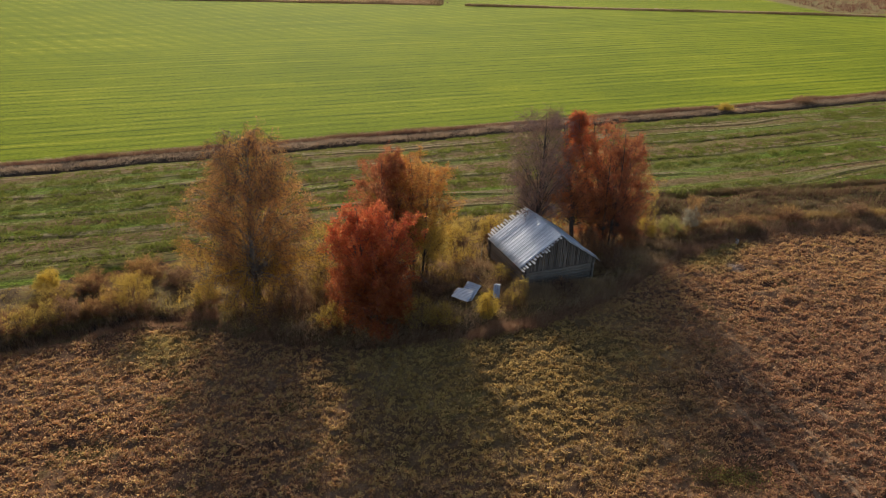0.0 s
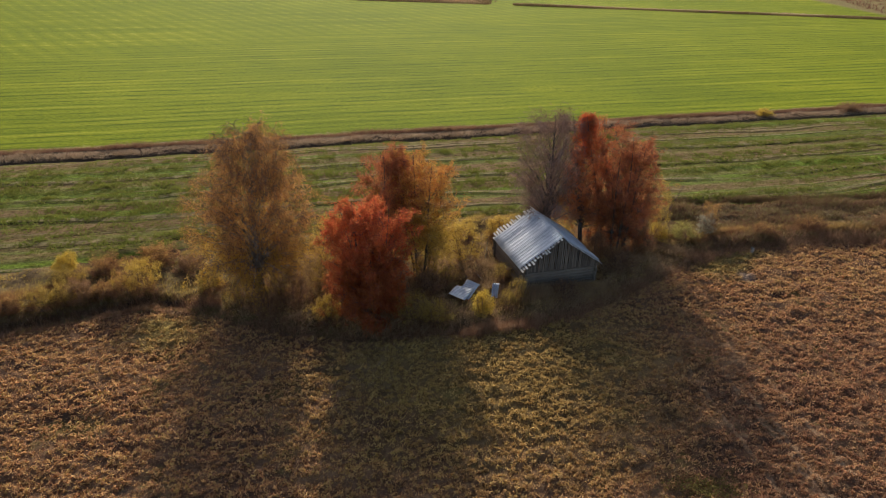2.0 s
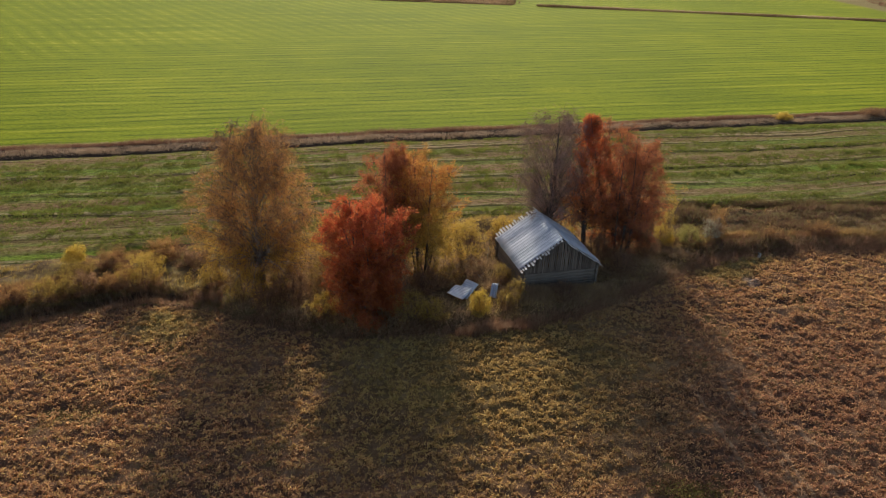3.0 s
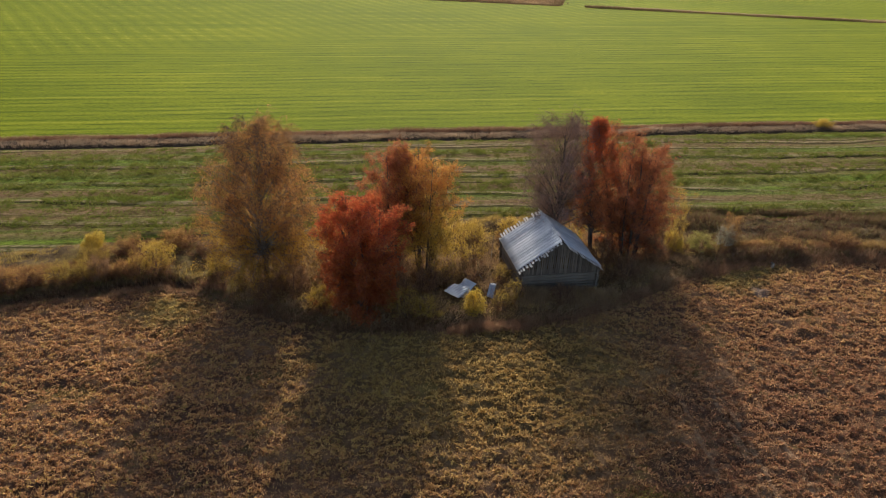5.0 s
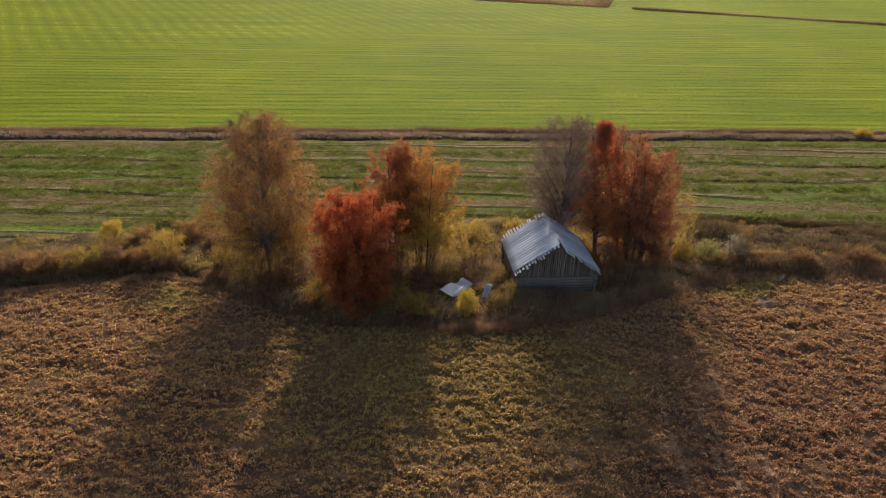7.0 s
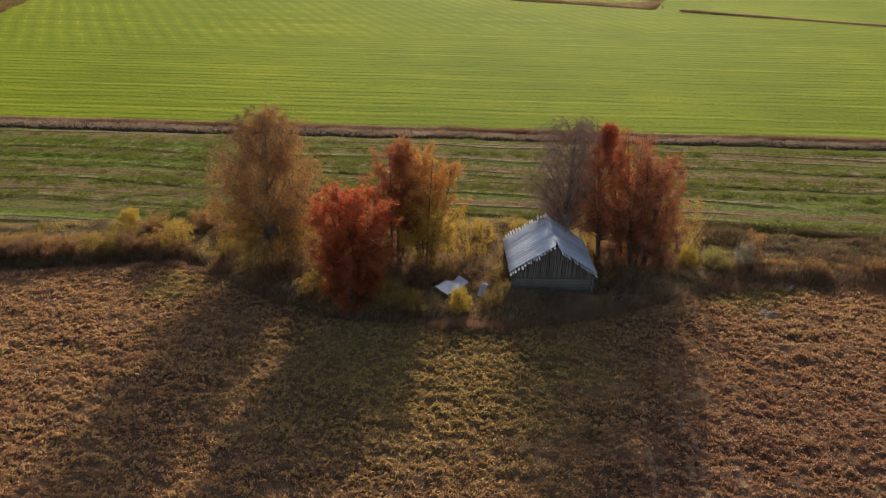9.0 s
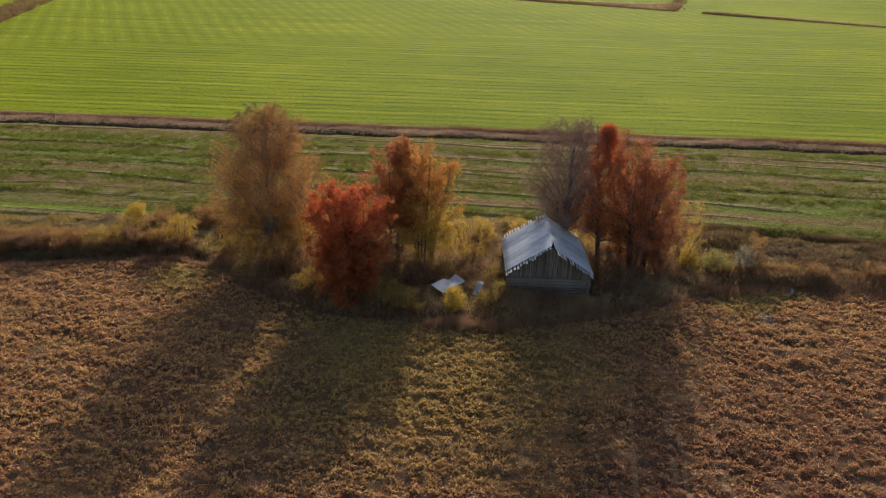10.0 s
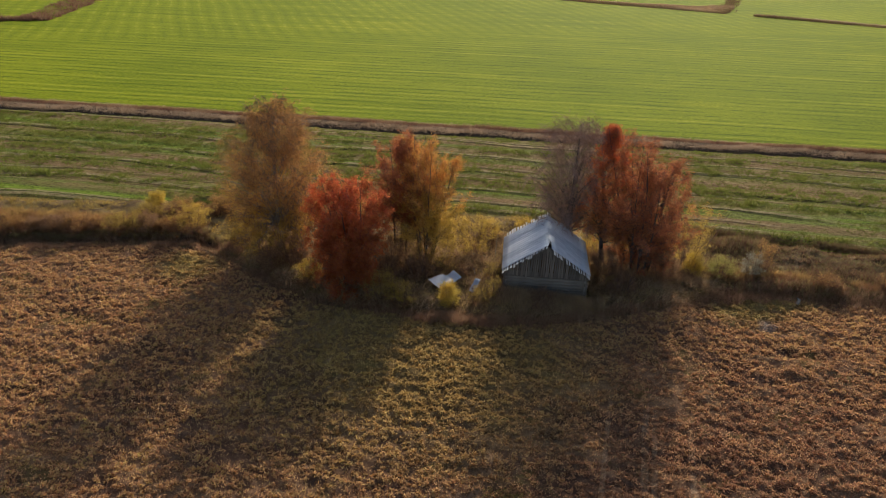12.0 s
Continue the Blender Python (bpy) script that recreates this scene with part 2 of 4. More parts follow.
def meadow_material():
    n = Nodes("mown_meadow")
    across = (-math.sin(radians(18.5)), math.cos(radians(18.5)))
    # long mown strips, green and dry by turns, with straw left along some edges and swath shadow painted dark beside it
    bands = n.noise(1.0, 2.0, 0.5, n.place(-18.5, (0.012, 0.46, 1)))
    fine = n.noise(3.4, 6.0, 0.88, n.place(-18.5, (0.6, 1.5, 1)))
    wide = n.noise(0.1, 4.0, 0.6)
    k = n.math("ADD", n.math("MULTIPLY_ADD", bands, 2.3, -0.71), n.math("ADD", n.math("MULTIPLY_ADD", fine, 0.6, -0.3), n.math("MULTIPLY_ADD", wide, 0.5, -0.25)))
    c = n.ramp(k, [(0.22, (0.335, 0.215, 0.11)), (0.38, (0.335, 0.25, 0.105)), (0.5, (0.27, 0.25, 0.08)), (0.63, (0.225, 0.26, 0.06)), (0.82, (0.26, 0.365, 0.045))])
    sway = n.math("MULTIPLY", n.noise(0.05, 2.0, 0.5), 1.2)
    for period, shift, low, high in ((2.7, 0.0, 0.40, 0.54), (4.3, 0.37, 0.36, 0.48)):
        f = n.math("FRACT", n.math("ADD", n.math("DIVIDE", n.along(across), period), n.math("ADD", sway, shift)))
        f = n.math("ADD", f, n.math("MULTIPLY_ADD", fine, 0.08, -0.04))
        here = n.band(n.noise(1.0, 4.0, 0.7, n.place(-18.5, (0.035, 0.3, 1 + shift))), low, high)
        straw = n.math("MULTIPLY", n.math("MULTIPLY", n.band(f, 0.30, 0.34), n.band(f, 0.46, 0.40)), here)
        # the swath's shaded side, put into the colour as a dark line
        dark = n.math("MULTIPLY", n.math("MULTIPLY", n.band(f, 0.18, 0.22), n.band(f, 0.34, 0.28)), here)
        c = n.mix(n.math("MULTIPLY", straw, 0.75), c, (0.45, 0.345, 0.20))
        c = n.mix(n.math("MULTIPLY", dark, 0.75), c, (0.06, 0.05, 0.02))
    c = n.mix(1.0, c, n.ramp(fine, [(0.38, (0.30, 0.30, 0.25)), (0.48, (0.76, 0.76, 0.72)), (0.58, (1.0, 1.0, 1.0))]), "MULTIPLY")
    return n.surface(c, 0.95, normal=n.bump(fine, 1.0, 0.28), gloss=0.05)


def crop_material():
    n = Nodes("green_crop")
    is_far = n.band(n.along((-0.6, 0.8)), 114.0, 126.0)
    is_side = n.band(n.along((0.906, -0.3)), 36.0, 48.0)
    near, far, side = rows(n, (-SU, CU), 1.8, 1.6), rows(n, (0.69, 0.72), 2.9, 1.1), rows(n, (0.906, -0.423), 2.9, 1.1)
    row = n.mix(is_side, n.mix(is_far, near, far), side)
    tone = n.noise(0.03, 4.0, 0.6)
    streak = n.noise(1.0, 5.0, 0.72, n.place(-FIELD_TURN, (0.022, 0.55, 1)))
    fine = n.noise(2.4, 6.0, 0.86)
    k = n.math("ADD", n.math("MULTIPLY", streak, 0.42), n.math("ADD", n.math("MULTIPLY", tone, 0.3), n.math("MULTIPLY", n.math("SUBTRACT", fine, 0.1), 0.42)))
    k = n.math("SUBTRACT", k, n.math("MULTIPLY", row, 0.03))
    c = n.ramp(k, [(0.38, (0.084, 0.122, 0.003)), (0.47, (0.132, 0.184, 0.004)), (0.56, (0.20, 0.245, 0.006)), (0.68, (0.33, 0.345, 0.016))])
    # broken gaps between the drilled rows, thickest near the long ditch
    patch = n.band(n.noise(1.0, 6.0, 0.8, n.place(-FIELD_TURN, (0.13, 0.40, 1))), 0.42, 0.60)
    gap = n.math("MULTIPLY", n.band(n.math("ADD", row, n.math("MULTIPLY", n.math("SUBTRACT", fine, 0.5), 0.5)), 0.62, 0.88), patch)
    quiet = n.math("SUBTRACT", 0.9, n.math("MULTIPLY", n.math("MAXIMUM", is_far, is_side), 0.62))
    c = n.mix(n.math("MULTIPLY", gap, quiet), c, (0.05, 0.095, 0.003))
    pale = n.math("MULTIPLY", n.math("SUBTRACT", 1.0, n.band(row, 0.0, 0.3)), n.band(streak, 0.46, 0.62))
    c = n.mix(n.math("MULTIPLY", pale, 0.35), c, (0.46, 0.46, 0.06))
    c = n.mix(1.0, c, n.ramp(fine, [(0.36, (0.6, 0.62, 0.5)), (0.50, (0.92, 0.92, 0.88)), (0.60, (1.0, 1.0, 1.0))]), "MULTIPLY")
    waste = n.math("MULTIPLY", n.band(n.along((1.0, 0.25)), 138.0, 142.0), n.band(n.along((0.0, 1.0)), 178.0, 186.0))
    c = n.mix(waste, c, n.ramp(fine, [(0.3, (0.10, 0.06, 0.04)), (0.7, (0.25, 0.17, 0.11))]))
    return n.surface(c, 0.95, normal=n.bump(fine, 0.7, 0.12), gloss=0.05, sheen=0.10, sheen_tint=(0.97, 1.0, 0.08))


def ditch_material():
    n = Nodes("ditch_earth")
    fine = n.noise(3.0, 6.0, 0.7)
    return n.surface(n.ramp(fine, [(0.3, (0.05, 0.034, 0.025)), (0.7, (0.13, 0.09, 0.06))]), 0.95, normal=n.bump(fine, 0.8, 0.1), gloss=0.1)


def weathered_wood(name, dark, pale, along=(14, 0.9, 14)):
    n = Nodes(name)
    streak = n.noise(1.0, 6.0, 0.65, n.place(0, along))
    blotch = n.noise(1.3, 4.0)
    k = n.math("ADD", n.math("MULTIPLY", streak, 0.55), n.math("ADD", n.math("MULTIPLY", blotch, 0.25), n.math("MULTIPLY", n.each(), 0.3)))
    c = n.ramp(k, [(0.3, dark), (0.75, pale)])
    return n.surface(c, 0.85, normal=n.bump(streak, 0.5, 0.02))


def sheet_metal():
    n = Nodes("zinc_sheet")
    blotch, fine = n.noise(0.9, 5.0, 0.65), n.noise(9.0, 5.0, 0.7)
    k = n.math("ADD", n.math("MULTIPLY", blotch, 0.6), n.math("ADD", n.math("MULTIPLY", fine, 0.2), n.math("MULTIPLY", n.each(), 0.2)))
    c = n.ramp(k, [(0.32, (0.34, 0.38, 0.44)), (0.5, (0.55, 0.58, 0.63)), (0.68, (0.74, 0.755, 0.78))])
    rust = n.band(n.noise(2.3, 6.0, 0.7, n.place(15)), 0.63, 0.76)
    c = n.mix(n.math("MULTIPLY", rust, 0.4), c, (0.22, 0.15, 0.10))
    return n.surface(c, n.ramp(fine, [(0.3, (0.58,) * 3), (0.7, (0.75,) * 3)]), 0.25, gloss=0.5)


def bark(name, dark, pale, scale=5.0):
    n = Nodes(name)
    k = n.noise(scale, 5.0, 0.7, n.place(0, (1, 1, 0.45)))
    return n.surface(n.ramp(k, [(0.35, dark), (0.62, pale)]), 0.9, normal=n.bump(k, 0.5, 0.02), gloss=0.15)


STUBBLE, BANK, MEADOW, DITCH, CROP = stubble_material(), bank_material(), meadow_material(), ditch_material(), crop_material()
LOGS = weathered_wood("grey_logs", (0.065, 0.051, 0.04), (0.25, 0.21, 0.175), (0.9, 14, 14))
BOARDS = weathered_wood("grey_boards", (0.055, 0.043, 0.034), (0.23, 0.19, 0.155), (16, 16, 0.8))
ROOF_BOARDS = weathered_wood("silvered_roof_boards", (0.34, 0.325, 0.305), (0.74, 0.715, 0.67), (14, 0.9, 14))
ZINC = sheet_metal()
BIRCH_BARK = bark("birch_bark", (0.06, 0.05, 0.045), (0.38, 0.34, 0.30), 3.5)
GREY_BARK = bark("grey_bark", (0.05, 0.04, 0.035), (0.16, 0.135, 0.115))
TWIG_BARK = bark("twig_bark", (0.09, 0.055, 0.05), (0.20, 0.13, 0.11))
PALE_TWIG = bark("pale_twigs", (0.20, 0.125, 0.105), (0.38, 0.25, 0.205))
DEAD_WOOD = bark("dead_wood", (0.14, 0.12, 0.10), (0.42, 0.38, 0.33))

# ---- mesh helpers ----


def mesh_of(name, verts, faces, sides, mats, slots=None, smooth=False):
    """A mesh from arrays: verts (n, 3) and faces (m, sides)."""
    verts, faces = np.asarray(verts, np.float32).reshape(-1, 3), np.asarray(faces, np.int32).reshape(-1, sides)
    me = bpy.data.meshes.new(name)
    me.vertices.add(len(verts))
    me.vertices.foreach_set("co", verts.ravel())
    me.loops.add(faces.size)
    me.loops.foreach_set("vertex_index", faces.ravel())
    me.polygons.add(len(faces))
    me.polygons.foreach_set("loop_start", np.arange(0, faces.size, sides, dtype=np.int32))
    for m in mats:
        me.materials.append(m)
    if slots is not None:
        me.polygons.foreach_set("material_index", np.asarray(slots, np.int32))
    me.polygons.foreach_set("use_smooth", np.full(len(faces), smooth))
    me.update(calc_edges=True)
    me.validate()
    return me


def soup(name, corners, mat):
    """A mesh of loose faces, corners (n, k, 3)."""
    n, k, _ = corners.shape
    return mesh_of(name, corners.reshape(-1, 3), np.arange(n * k).reshape(n, k), k, [mat])


def child(name, data, parent, label=""):
    ob = new(name, data)
    ob.parent = parent
    return tagged(ob, label)


def part(name, bm, mat, parent, label=""):
    me = bpy.data.meshes.new(name)
    bm.to_mesh(me)
    bm.free()
    me.materials.append(mat)
    return child(name, me, parent, label)


def thing(name, at, label, category, group="", turn=0.0):
    ob = new(name)
    ob.empty_display_size = 0.2
    ob.matrix_world = pose(*at, 0, 0, turn)
    return tagged(ob, label, category, group)


def box(sx, sy, sz, bevel=0.0, at=(0, 0, 0), rng=None, wobble=0.0):
    bm = bmesh.new()
    bmesh.ops.create_cube(bm, size=1.0)
    for v in bm.verts:
        v.co = Vector((v.co.x * sx + at[0], v.co.y * sy + at[1], v.co.z * sz + at[2]))
        if rng is not None:
            v.co += Vector(rng.uniform(-wobble, wobble, 3))
    if bevel:
        bmesh.ops.bevel(bm, geom=bm.edges[:], offset=bevel, segments=1, affect="EDGES")
    return bm


def tubes(lines, sides):
    """Tapered tubes round polylines: a list of (points (k, 3), first radius, last radius)."""
    verts, faces, base = [], [], 0
    ring = np.arange(sides) * 2 * math.pi / sides
    for pts, r0, r1 in lines:
        k = len(pts)
        tangent = np.gradient(pts, axis=0)
        tangent /= np.linalg.norm(tangent, axis=1, keepdims=True) + 1e-9
        ref = np.array((0.3, 0.9, 0.1)) if abs(tangent[0, 2]) > 0.7 else np.array((0.1, 0.1, 1.0))
        a = np.cross(tangent, ref)
        a /= np.linalg.norm(a, axis=1, keepdims=True) + 1e-9
        b = np.cross(tangent, a)
        r = np.linspace(r0, r1, k)[:, None, None]
        verts.append((pts[:, None, :] + r * (np.cos(ring)[None, :, None] * a[:, None, :] + np.sin(ring)[None, :, None] * b[:, None, :])).reshape(-1, 3))
        i = np.arange(k - 1)[:, None] * sides + np.arange(sides)[None, :]
        j = np.arange(k - 1)[:, None] * sides + (np.arange(sides)[None, :] + 1) % sides
        faces.append(np.stack((i, j, j + sides, i + sides), -1).reshape(-1, 4) + base)
        base += k * sides
    return np.concatenate(verts), np.concatenate(faces)


def ribbons(lines, width, rng):
    """The finest twigs, (n, k, 3) points: slim tapering slivers."""
    n, k, _ = lines.shape
    side = np.cross(lines[:, -1] - lines[:, 0], rng.normal(size=(n, 3)))
    side /= np.linalg.norm(side, axis=1, keepdims=True) + 1e-9
    half = side[:, None, :] * (width * np.linspace(0.5, 0.25, k))[None, :, None]
    verts = np.stack((lines - half, lines + half), 2).reshape(-1, 3)
    i = (np.arange(n)[:, None] * k + np.arange(k - 1)[None, :]).reshape(-1) * 2
    return verts, np.stack((i, i + 1, i + 3, i + 2), -1)


def unit(a):
    return a / (np.linalg.norm(a, axis=-1, keepdims=True) + 1e-9)


def leaves(rng, at, length, width, hang=0.3):
    """Loose pointed leaves at the places given, each one triangle."""
    n = len(at)
    way = unit(rng.normal(size=(n, 3)) + np.array((0, 0, -hang)))
    side = unit(np.cross(way, rng.normal(size=(n, 3))))
    L = (length * rng.uniform(0.6, 1.3, n))[:, None]
    W = (width * rng.uniform(0.7, 1.2, n))[:, None]
    return np.stack((at + side * W * 0.5, at + way * L, at - side * W * 0.5), 1)


def blades(rng, at, height, count, spread, width, lean=0.5):
    """Tufts of grass blades, each blade one long triangle."""
    n = len(at)
    root = np.repeat(at, count, 0)
    h = np.repeat(np.broadcast_to(height, n), count) * rng.uniform(0.5, 1.15, n * count)
    a = rng.uniform(0, 2 * math.pi, n * count)
    out = np.stack((np.cos(a), np.sin(a), np.zeros_like(a)), -1)
    side = np.stack((-np.sin(a + 0.7), np.cos(a + 0.7), np.zeros_like(a)), -1)
    root = root + out * (spread * rng.uniform(0, 1, n * count))[:, None]
    tip = root + out * (h * lean * rng.uniform(0.1, 1.2, n * count))[:, None]
    tip[:, 2] += h
    w = width * rng.uniform(0.6, 1.3, n * count)[:, None] * 0.5
    root[:, 2] -= 0.03
    return np.stack((root - side * w, root + side * w, tip), 1)


def stuff(name, corners, mat, label, category):
    return tagged(new(name, soup(name, corners, mat)), label, category, kind="stuff")


def on_ground(x, y, sink=0.0):
    return np.stack((x, y, ground_height(x, y) - sink), -1)


# ---- ground: one sheet to the horizon ----
def axis(marks):
    """Grid lines from (start, step) marks, the last one a stop."""
    out = []
    for (a, s), (b, _) in zip(marks, marks[1:]):
        out.append(np.linspace(a, b, max(1, round((b - a) / s)), endpoint=False))
    return np.concatenate(out + [np.array([marks[-1][0]])])


us = axis([(-2500, 400), (-500, 60), (-140, 10), (-70, 1.2), (-24, 0.195), (52, 0.8), (95, 8), (200, 60), (560, 400), (2600, 1)])
vs = axis([(-1500, 300), (-300, 40), (-40, 3), (2, 0.5), (12, 0.15), (39, 0.22), (51, 0.3), (66, 0.22), (73, 2.5), (130, 10), (260, 60), (700, 400), (3500, 1)])
gu, gv = np.meshgrid(us, vs, indexing="ij")
gx, gy = to_xy(gu, gv)
gz = ground_height(gx, gy)
nu, nv = len(us), len(vs)
index = np.arange(nu * nv).reshape(nu, nv)
quads = np.stack((index[:-1, :-1], index[1:, :-1], index[1:, 1:], index[:-1, 1:]), -1).reshape(-1, 4)
mu, mv = (us[:-1] + us[1:])[:, None] / 2 + 0 * vs[None, :-1], (vs[:-1] + vs[1:])[None, :] / 2 + 0 * us[:-1, None]
zone = np.where(mv < edge_v(mu), 0, np.where(mv < back_v(mu) + 0.7, 1, np.where(mv < 67.9, 2, np.where(mv < 71.4, 3, 4)))).ravel()
cut = ((mu < -0.5) & (abs(mv - edge_v(mu) - 1.15) < 0.6)) | ((mu > 33) & (abs(mv - back_v(mu)) < 0.55))
zone[cut.ravel()] = 3
ground = tagged(new("ground", mesh_of("ground", np.stack((gx, gy, gz), -1), quads, 4, [STUBBLE, BANK, MEADOW, DITCH, CROP], zone, True)),
                "flat farmland of brown stubble, mown meadow strip, grassy ditches and green crop", "ground", kind="structure")

# ---- the log barn ----
BARN_AT, BARN_TURN = (6.70, 42.70, 0.0), 21.5
HALF, LONG, EAVE, RIDGE = 2.45, 2.5, 1.84, 3.72        # half width, half length, eave and ridge heights
ROOF_HALF = 2.72
PITCH = math.atan2(RIDGE - EAVE, ROOF_HALF)
SLOPE = math.hypot(ROOF_HALF, RIDGE - EAVE)


def roof_z(x):
    return RIDGE - (RIDGE - EAVE) * abs(x) / ROOF_HALF


def barn():
    rng = np.random.default_rng(11)
    top = thing("barn", BARN_AT, "old grey log hay barn with a rusty zinc roof among trees", "barn", turn=BARN_TURN)
    # round logs, notched at the corners
    log_h, rows = 0.205, 9
    for wall, (length, at, turn) in {"wall_front": (2 * HALF, (0, -LONG), 0), "wall_back": (2 * HALF, (0, LONG), 0),
                                     "wall_side": (2 * LONG, (-HALF, 0), 90), "wall_side_b": (2 * LONG, (HALF, 0), 90)}.items():
        holder = new("log_wall")
        holder.parent = top
        holder.matrix_basis = pose(at[0], at[1], 0, 0, 0, turn)
        for i in range(rows):
            ext = length + rng.uniform(0.3, 0.55)
            x = np.linspace(-ext / 2, ext / 2, 9)
            pts = np.stack((x, rng.normal(0, 0.012, 9), rng.normal(0, 0.008, 9)), -1)
            r = log_h * rng.uniform(0.50, 0.56)
            v, f = tubes([(pts, r, r * rng.uniform(0.86, 1.0))], 8)
            v[:, 1] *= 0.42
            bm = bmesh.new()
            vv = [bm.verts.new(p) for p in v]
            for q in f:
                bm.faces.new([vv[k] for k in q])
            bm.faces.new(vv[:8])
            bm.faces.new(vv[-8:][::-1])
            log = part("log", bm, LOGS, holder)
            log.location = (0, 0, 0.05 + log_h * (i + 0.5) + (0.1 if turn else 0))
    # gables of upright boards with gaps
    for y, s in ((-LONG - 0.10, -1), (LONG + 0.10, 1)):
        gable = new("gable")
        gable.parent = top
        x = -HALF - 0.12
        while x < HALF + 0.1:
            w = rng.uniform(0.08, 0.14)
            z0, z1 = 1.62 + rng.uniform(-0.09, 0.05), roof_z(x + w / 2) - 0.06
            if z1 - z0 > 0.1:
                board = part("board", box(w, 0.026, z1 - z0, 0.005, rng=rng, wobble=0.008), BOARDS, gable)
                board.matrix_basis = pose(x + w / 2, y + rng.uniform(-0.014, 0.014), (z0 + z1) / 2, rng.uniform(-1, 1), rng.uniform(-1.6, 1.6), 0)
            x += w + rng.uniform(0.004, 0.03)
    # rafters, roof boards and zinc sheets on either slope
    for s in (-1, 1):
        slope = new("roof_slope")
        slope.parent = top
        # local x runs down the slope, y along the ridge, z off the roof
        down = Vector((s * math.cos(PITCH), 0, -math.sin(PITCH)))
        up = Vector((s * math.sin(PITCH), 0, math.cos(PITCH)))
        m = Matrix((down, up.cross(down), up)).transposed().to_4x4()
        m.translation = (0, 0, RIDGE)
        slope.matrix_basis = m
        for i in range(6):
            y = -LONG + 2 * LONG * i / 5
            r = part("rafter", box(SLOPE - 0.1, 0.09, 0.1, 0.01), LOGS, slope)
            r.location = (SLOPE / 2 - 0.02, y, -0.09)
        d = 0.06
        while d < SLOPE - 0.05:
            w = rng.uniform(0.09, 0.15)
            y0, y1 = -3.0 - rng.uniform(-0.22, 0.10), 2.8 + rng.uniform(-0.3, 0.16)
            if rng.uniform() < 0.16:
                y0 += rng.uniform(0.15, 0.6)
            if s > 0 and d < 0.3:
                y0 += 0.75                      # the ridge boards have rotted away at the front
            b = part("roof_board", box(w, y1 - y0, 0.028, 0.006, rng=rng, wobble=0.006), ROOF_BOARDS, slope)
            b.matrix_basis = pose(d + w / 2, (y0 + y1) / 2, -0.02 + rng.uniform(-0.006, 0.004), 0, rng.uniform(-3, 3), rng.uniform(-0.5, 0.5))
            d += w + rng.uniform(0.03, 0.11)
        n, wave = 5, 0.31
        y0, y1 = (-2.38, 2.2) if s < 0 else (-2.5, 2.3)
        if (up.cross(down)).y < 0:
            y0, y1 = -y1, -y0
        wide = (y1 - y0) / n
        for i in range(n):
            ny, nd = 61, 7
            yy = np.linspace(-0.04, wide + 0.04, ny)
            front = s > 0 and i == (0 if (up.cross(down)).y > 0 else n - 1)
            dd = np.linspace(0.24 if front else -0.04, SLOPE + 0.05 + rng.uniform(-0.05, 0.04), nd)
            a, b = np.meshgrid(dd, yy, indexing="ij")
            z = 0.026 * np.exp(-(((b + i * wide) % wave - wave / 2) / 0.038) ** 2) + 0.004 * np.cos(2 * math.pi * b / 0.077) + 0.014 * (grain(a * 2 + i * 9, b * 2, 21) - 0.5) + 0.003 * (i % 2)
            k = np.arange(nd * ny).reshape(nd, ny)
            f = np.stack((k[:-1, :-1], k[1:, :-1], k[1:, 1:], k[:-1, 1:]), -1)
            sheet = child("roof_sheet", mesh_of("roof_sheet", np.stack((a, b, z), -1), f, 4, [ZINC], smooth=True), slope)
            mod = sheet.modifiers.new("thick", "SOLIDIFY")
            mod.thickness = 0.004
            sheet.matrix_basis = pose(0, y0 + i * wide, 0.022, 0, rng.uniform(-0.5, 0.5), rng.uniform(-0.6, 0.6))
    return top


barn()


def scrap_sheet(m, sx, sy, seed, group="scrap sheets"):
    """A torn corrugated sheet, bent a little."""
    rng = np.random.default_rng(seed)
    a, b = np.meshgrid(np.linspace(0, sx, 9), np.linspace(0, sy, 41), indexing="ij")
    z = 0.018 * np.cos(2 * math.pi * b / 0.15) + 0.10 * np.sin(a / sx * 2.6 + seed) * (b / sy) + 0.05 * (grain(a * 3, b * 3, seed) - 0.5)
    a = a + 0.05 * (grain(b * 6, a, seed + 1) - 0.5)
    k = np.arange(a.size).reshape(a.shape)
    f = np.stack((k[:-1, :-1], k[1:, :-1], k[1:, 1:], k[:-1, 1:]), -1)
    ob = new("scrap_sheet", mesh_of("scrap_sheet", np.stack((a, b, z), -1), f, 4, [ZINC], smooth=True))
    mod = ob.modifiers.new("thick", "SOLIDIFY")
    mod.thickness = 0.004
    ob.matrix_world = m
    return tagged(ob, "torn corrugated zinc sheet lying in dead undergrowth", "metal sheet", group)


scrap_sheet(pose(0.72, 37.65, 0.80, 4, 8, -22), 1.15, 1.25, 5)
scrap_sheet(pose(2.62, 38.7, 1.0, -24, -4, 152), 0.95, 1.35, 9)
scrap_sheet(pose(3.42, 39.05, 0.95, 0, 34, -96), 0.95, 0.42, 14)


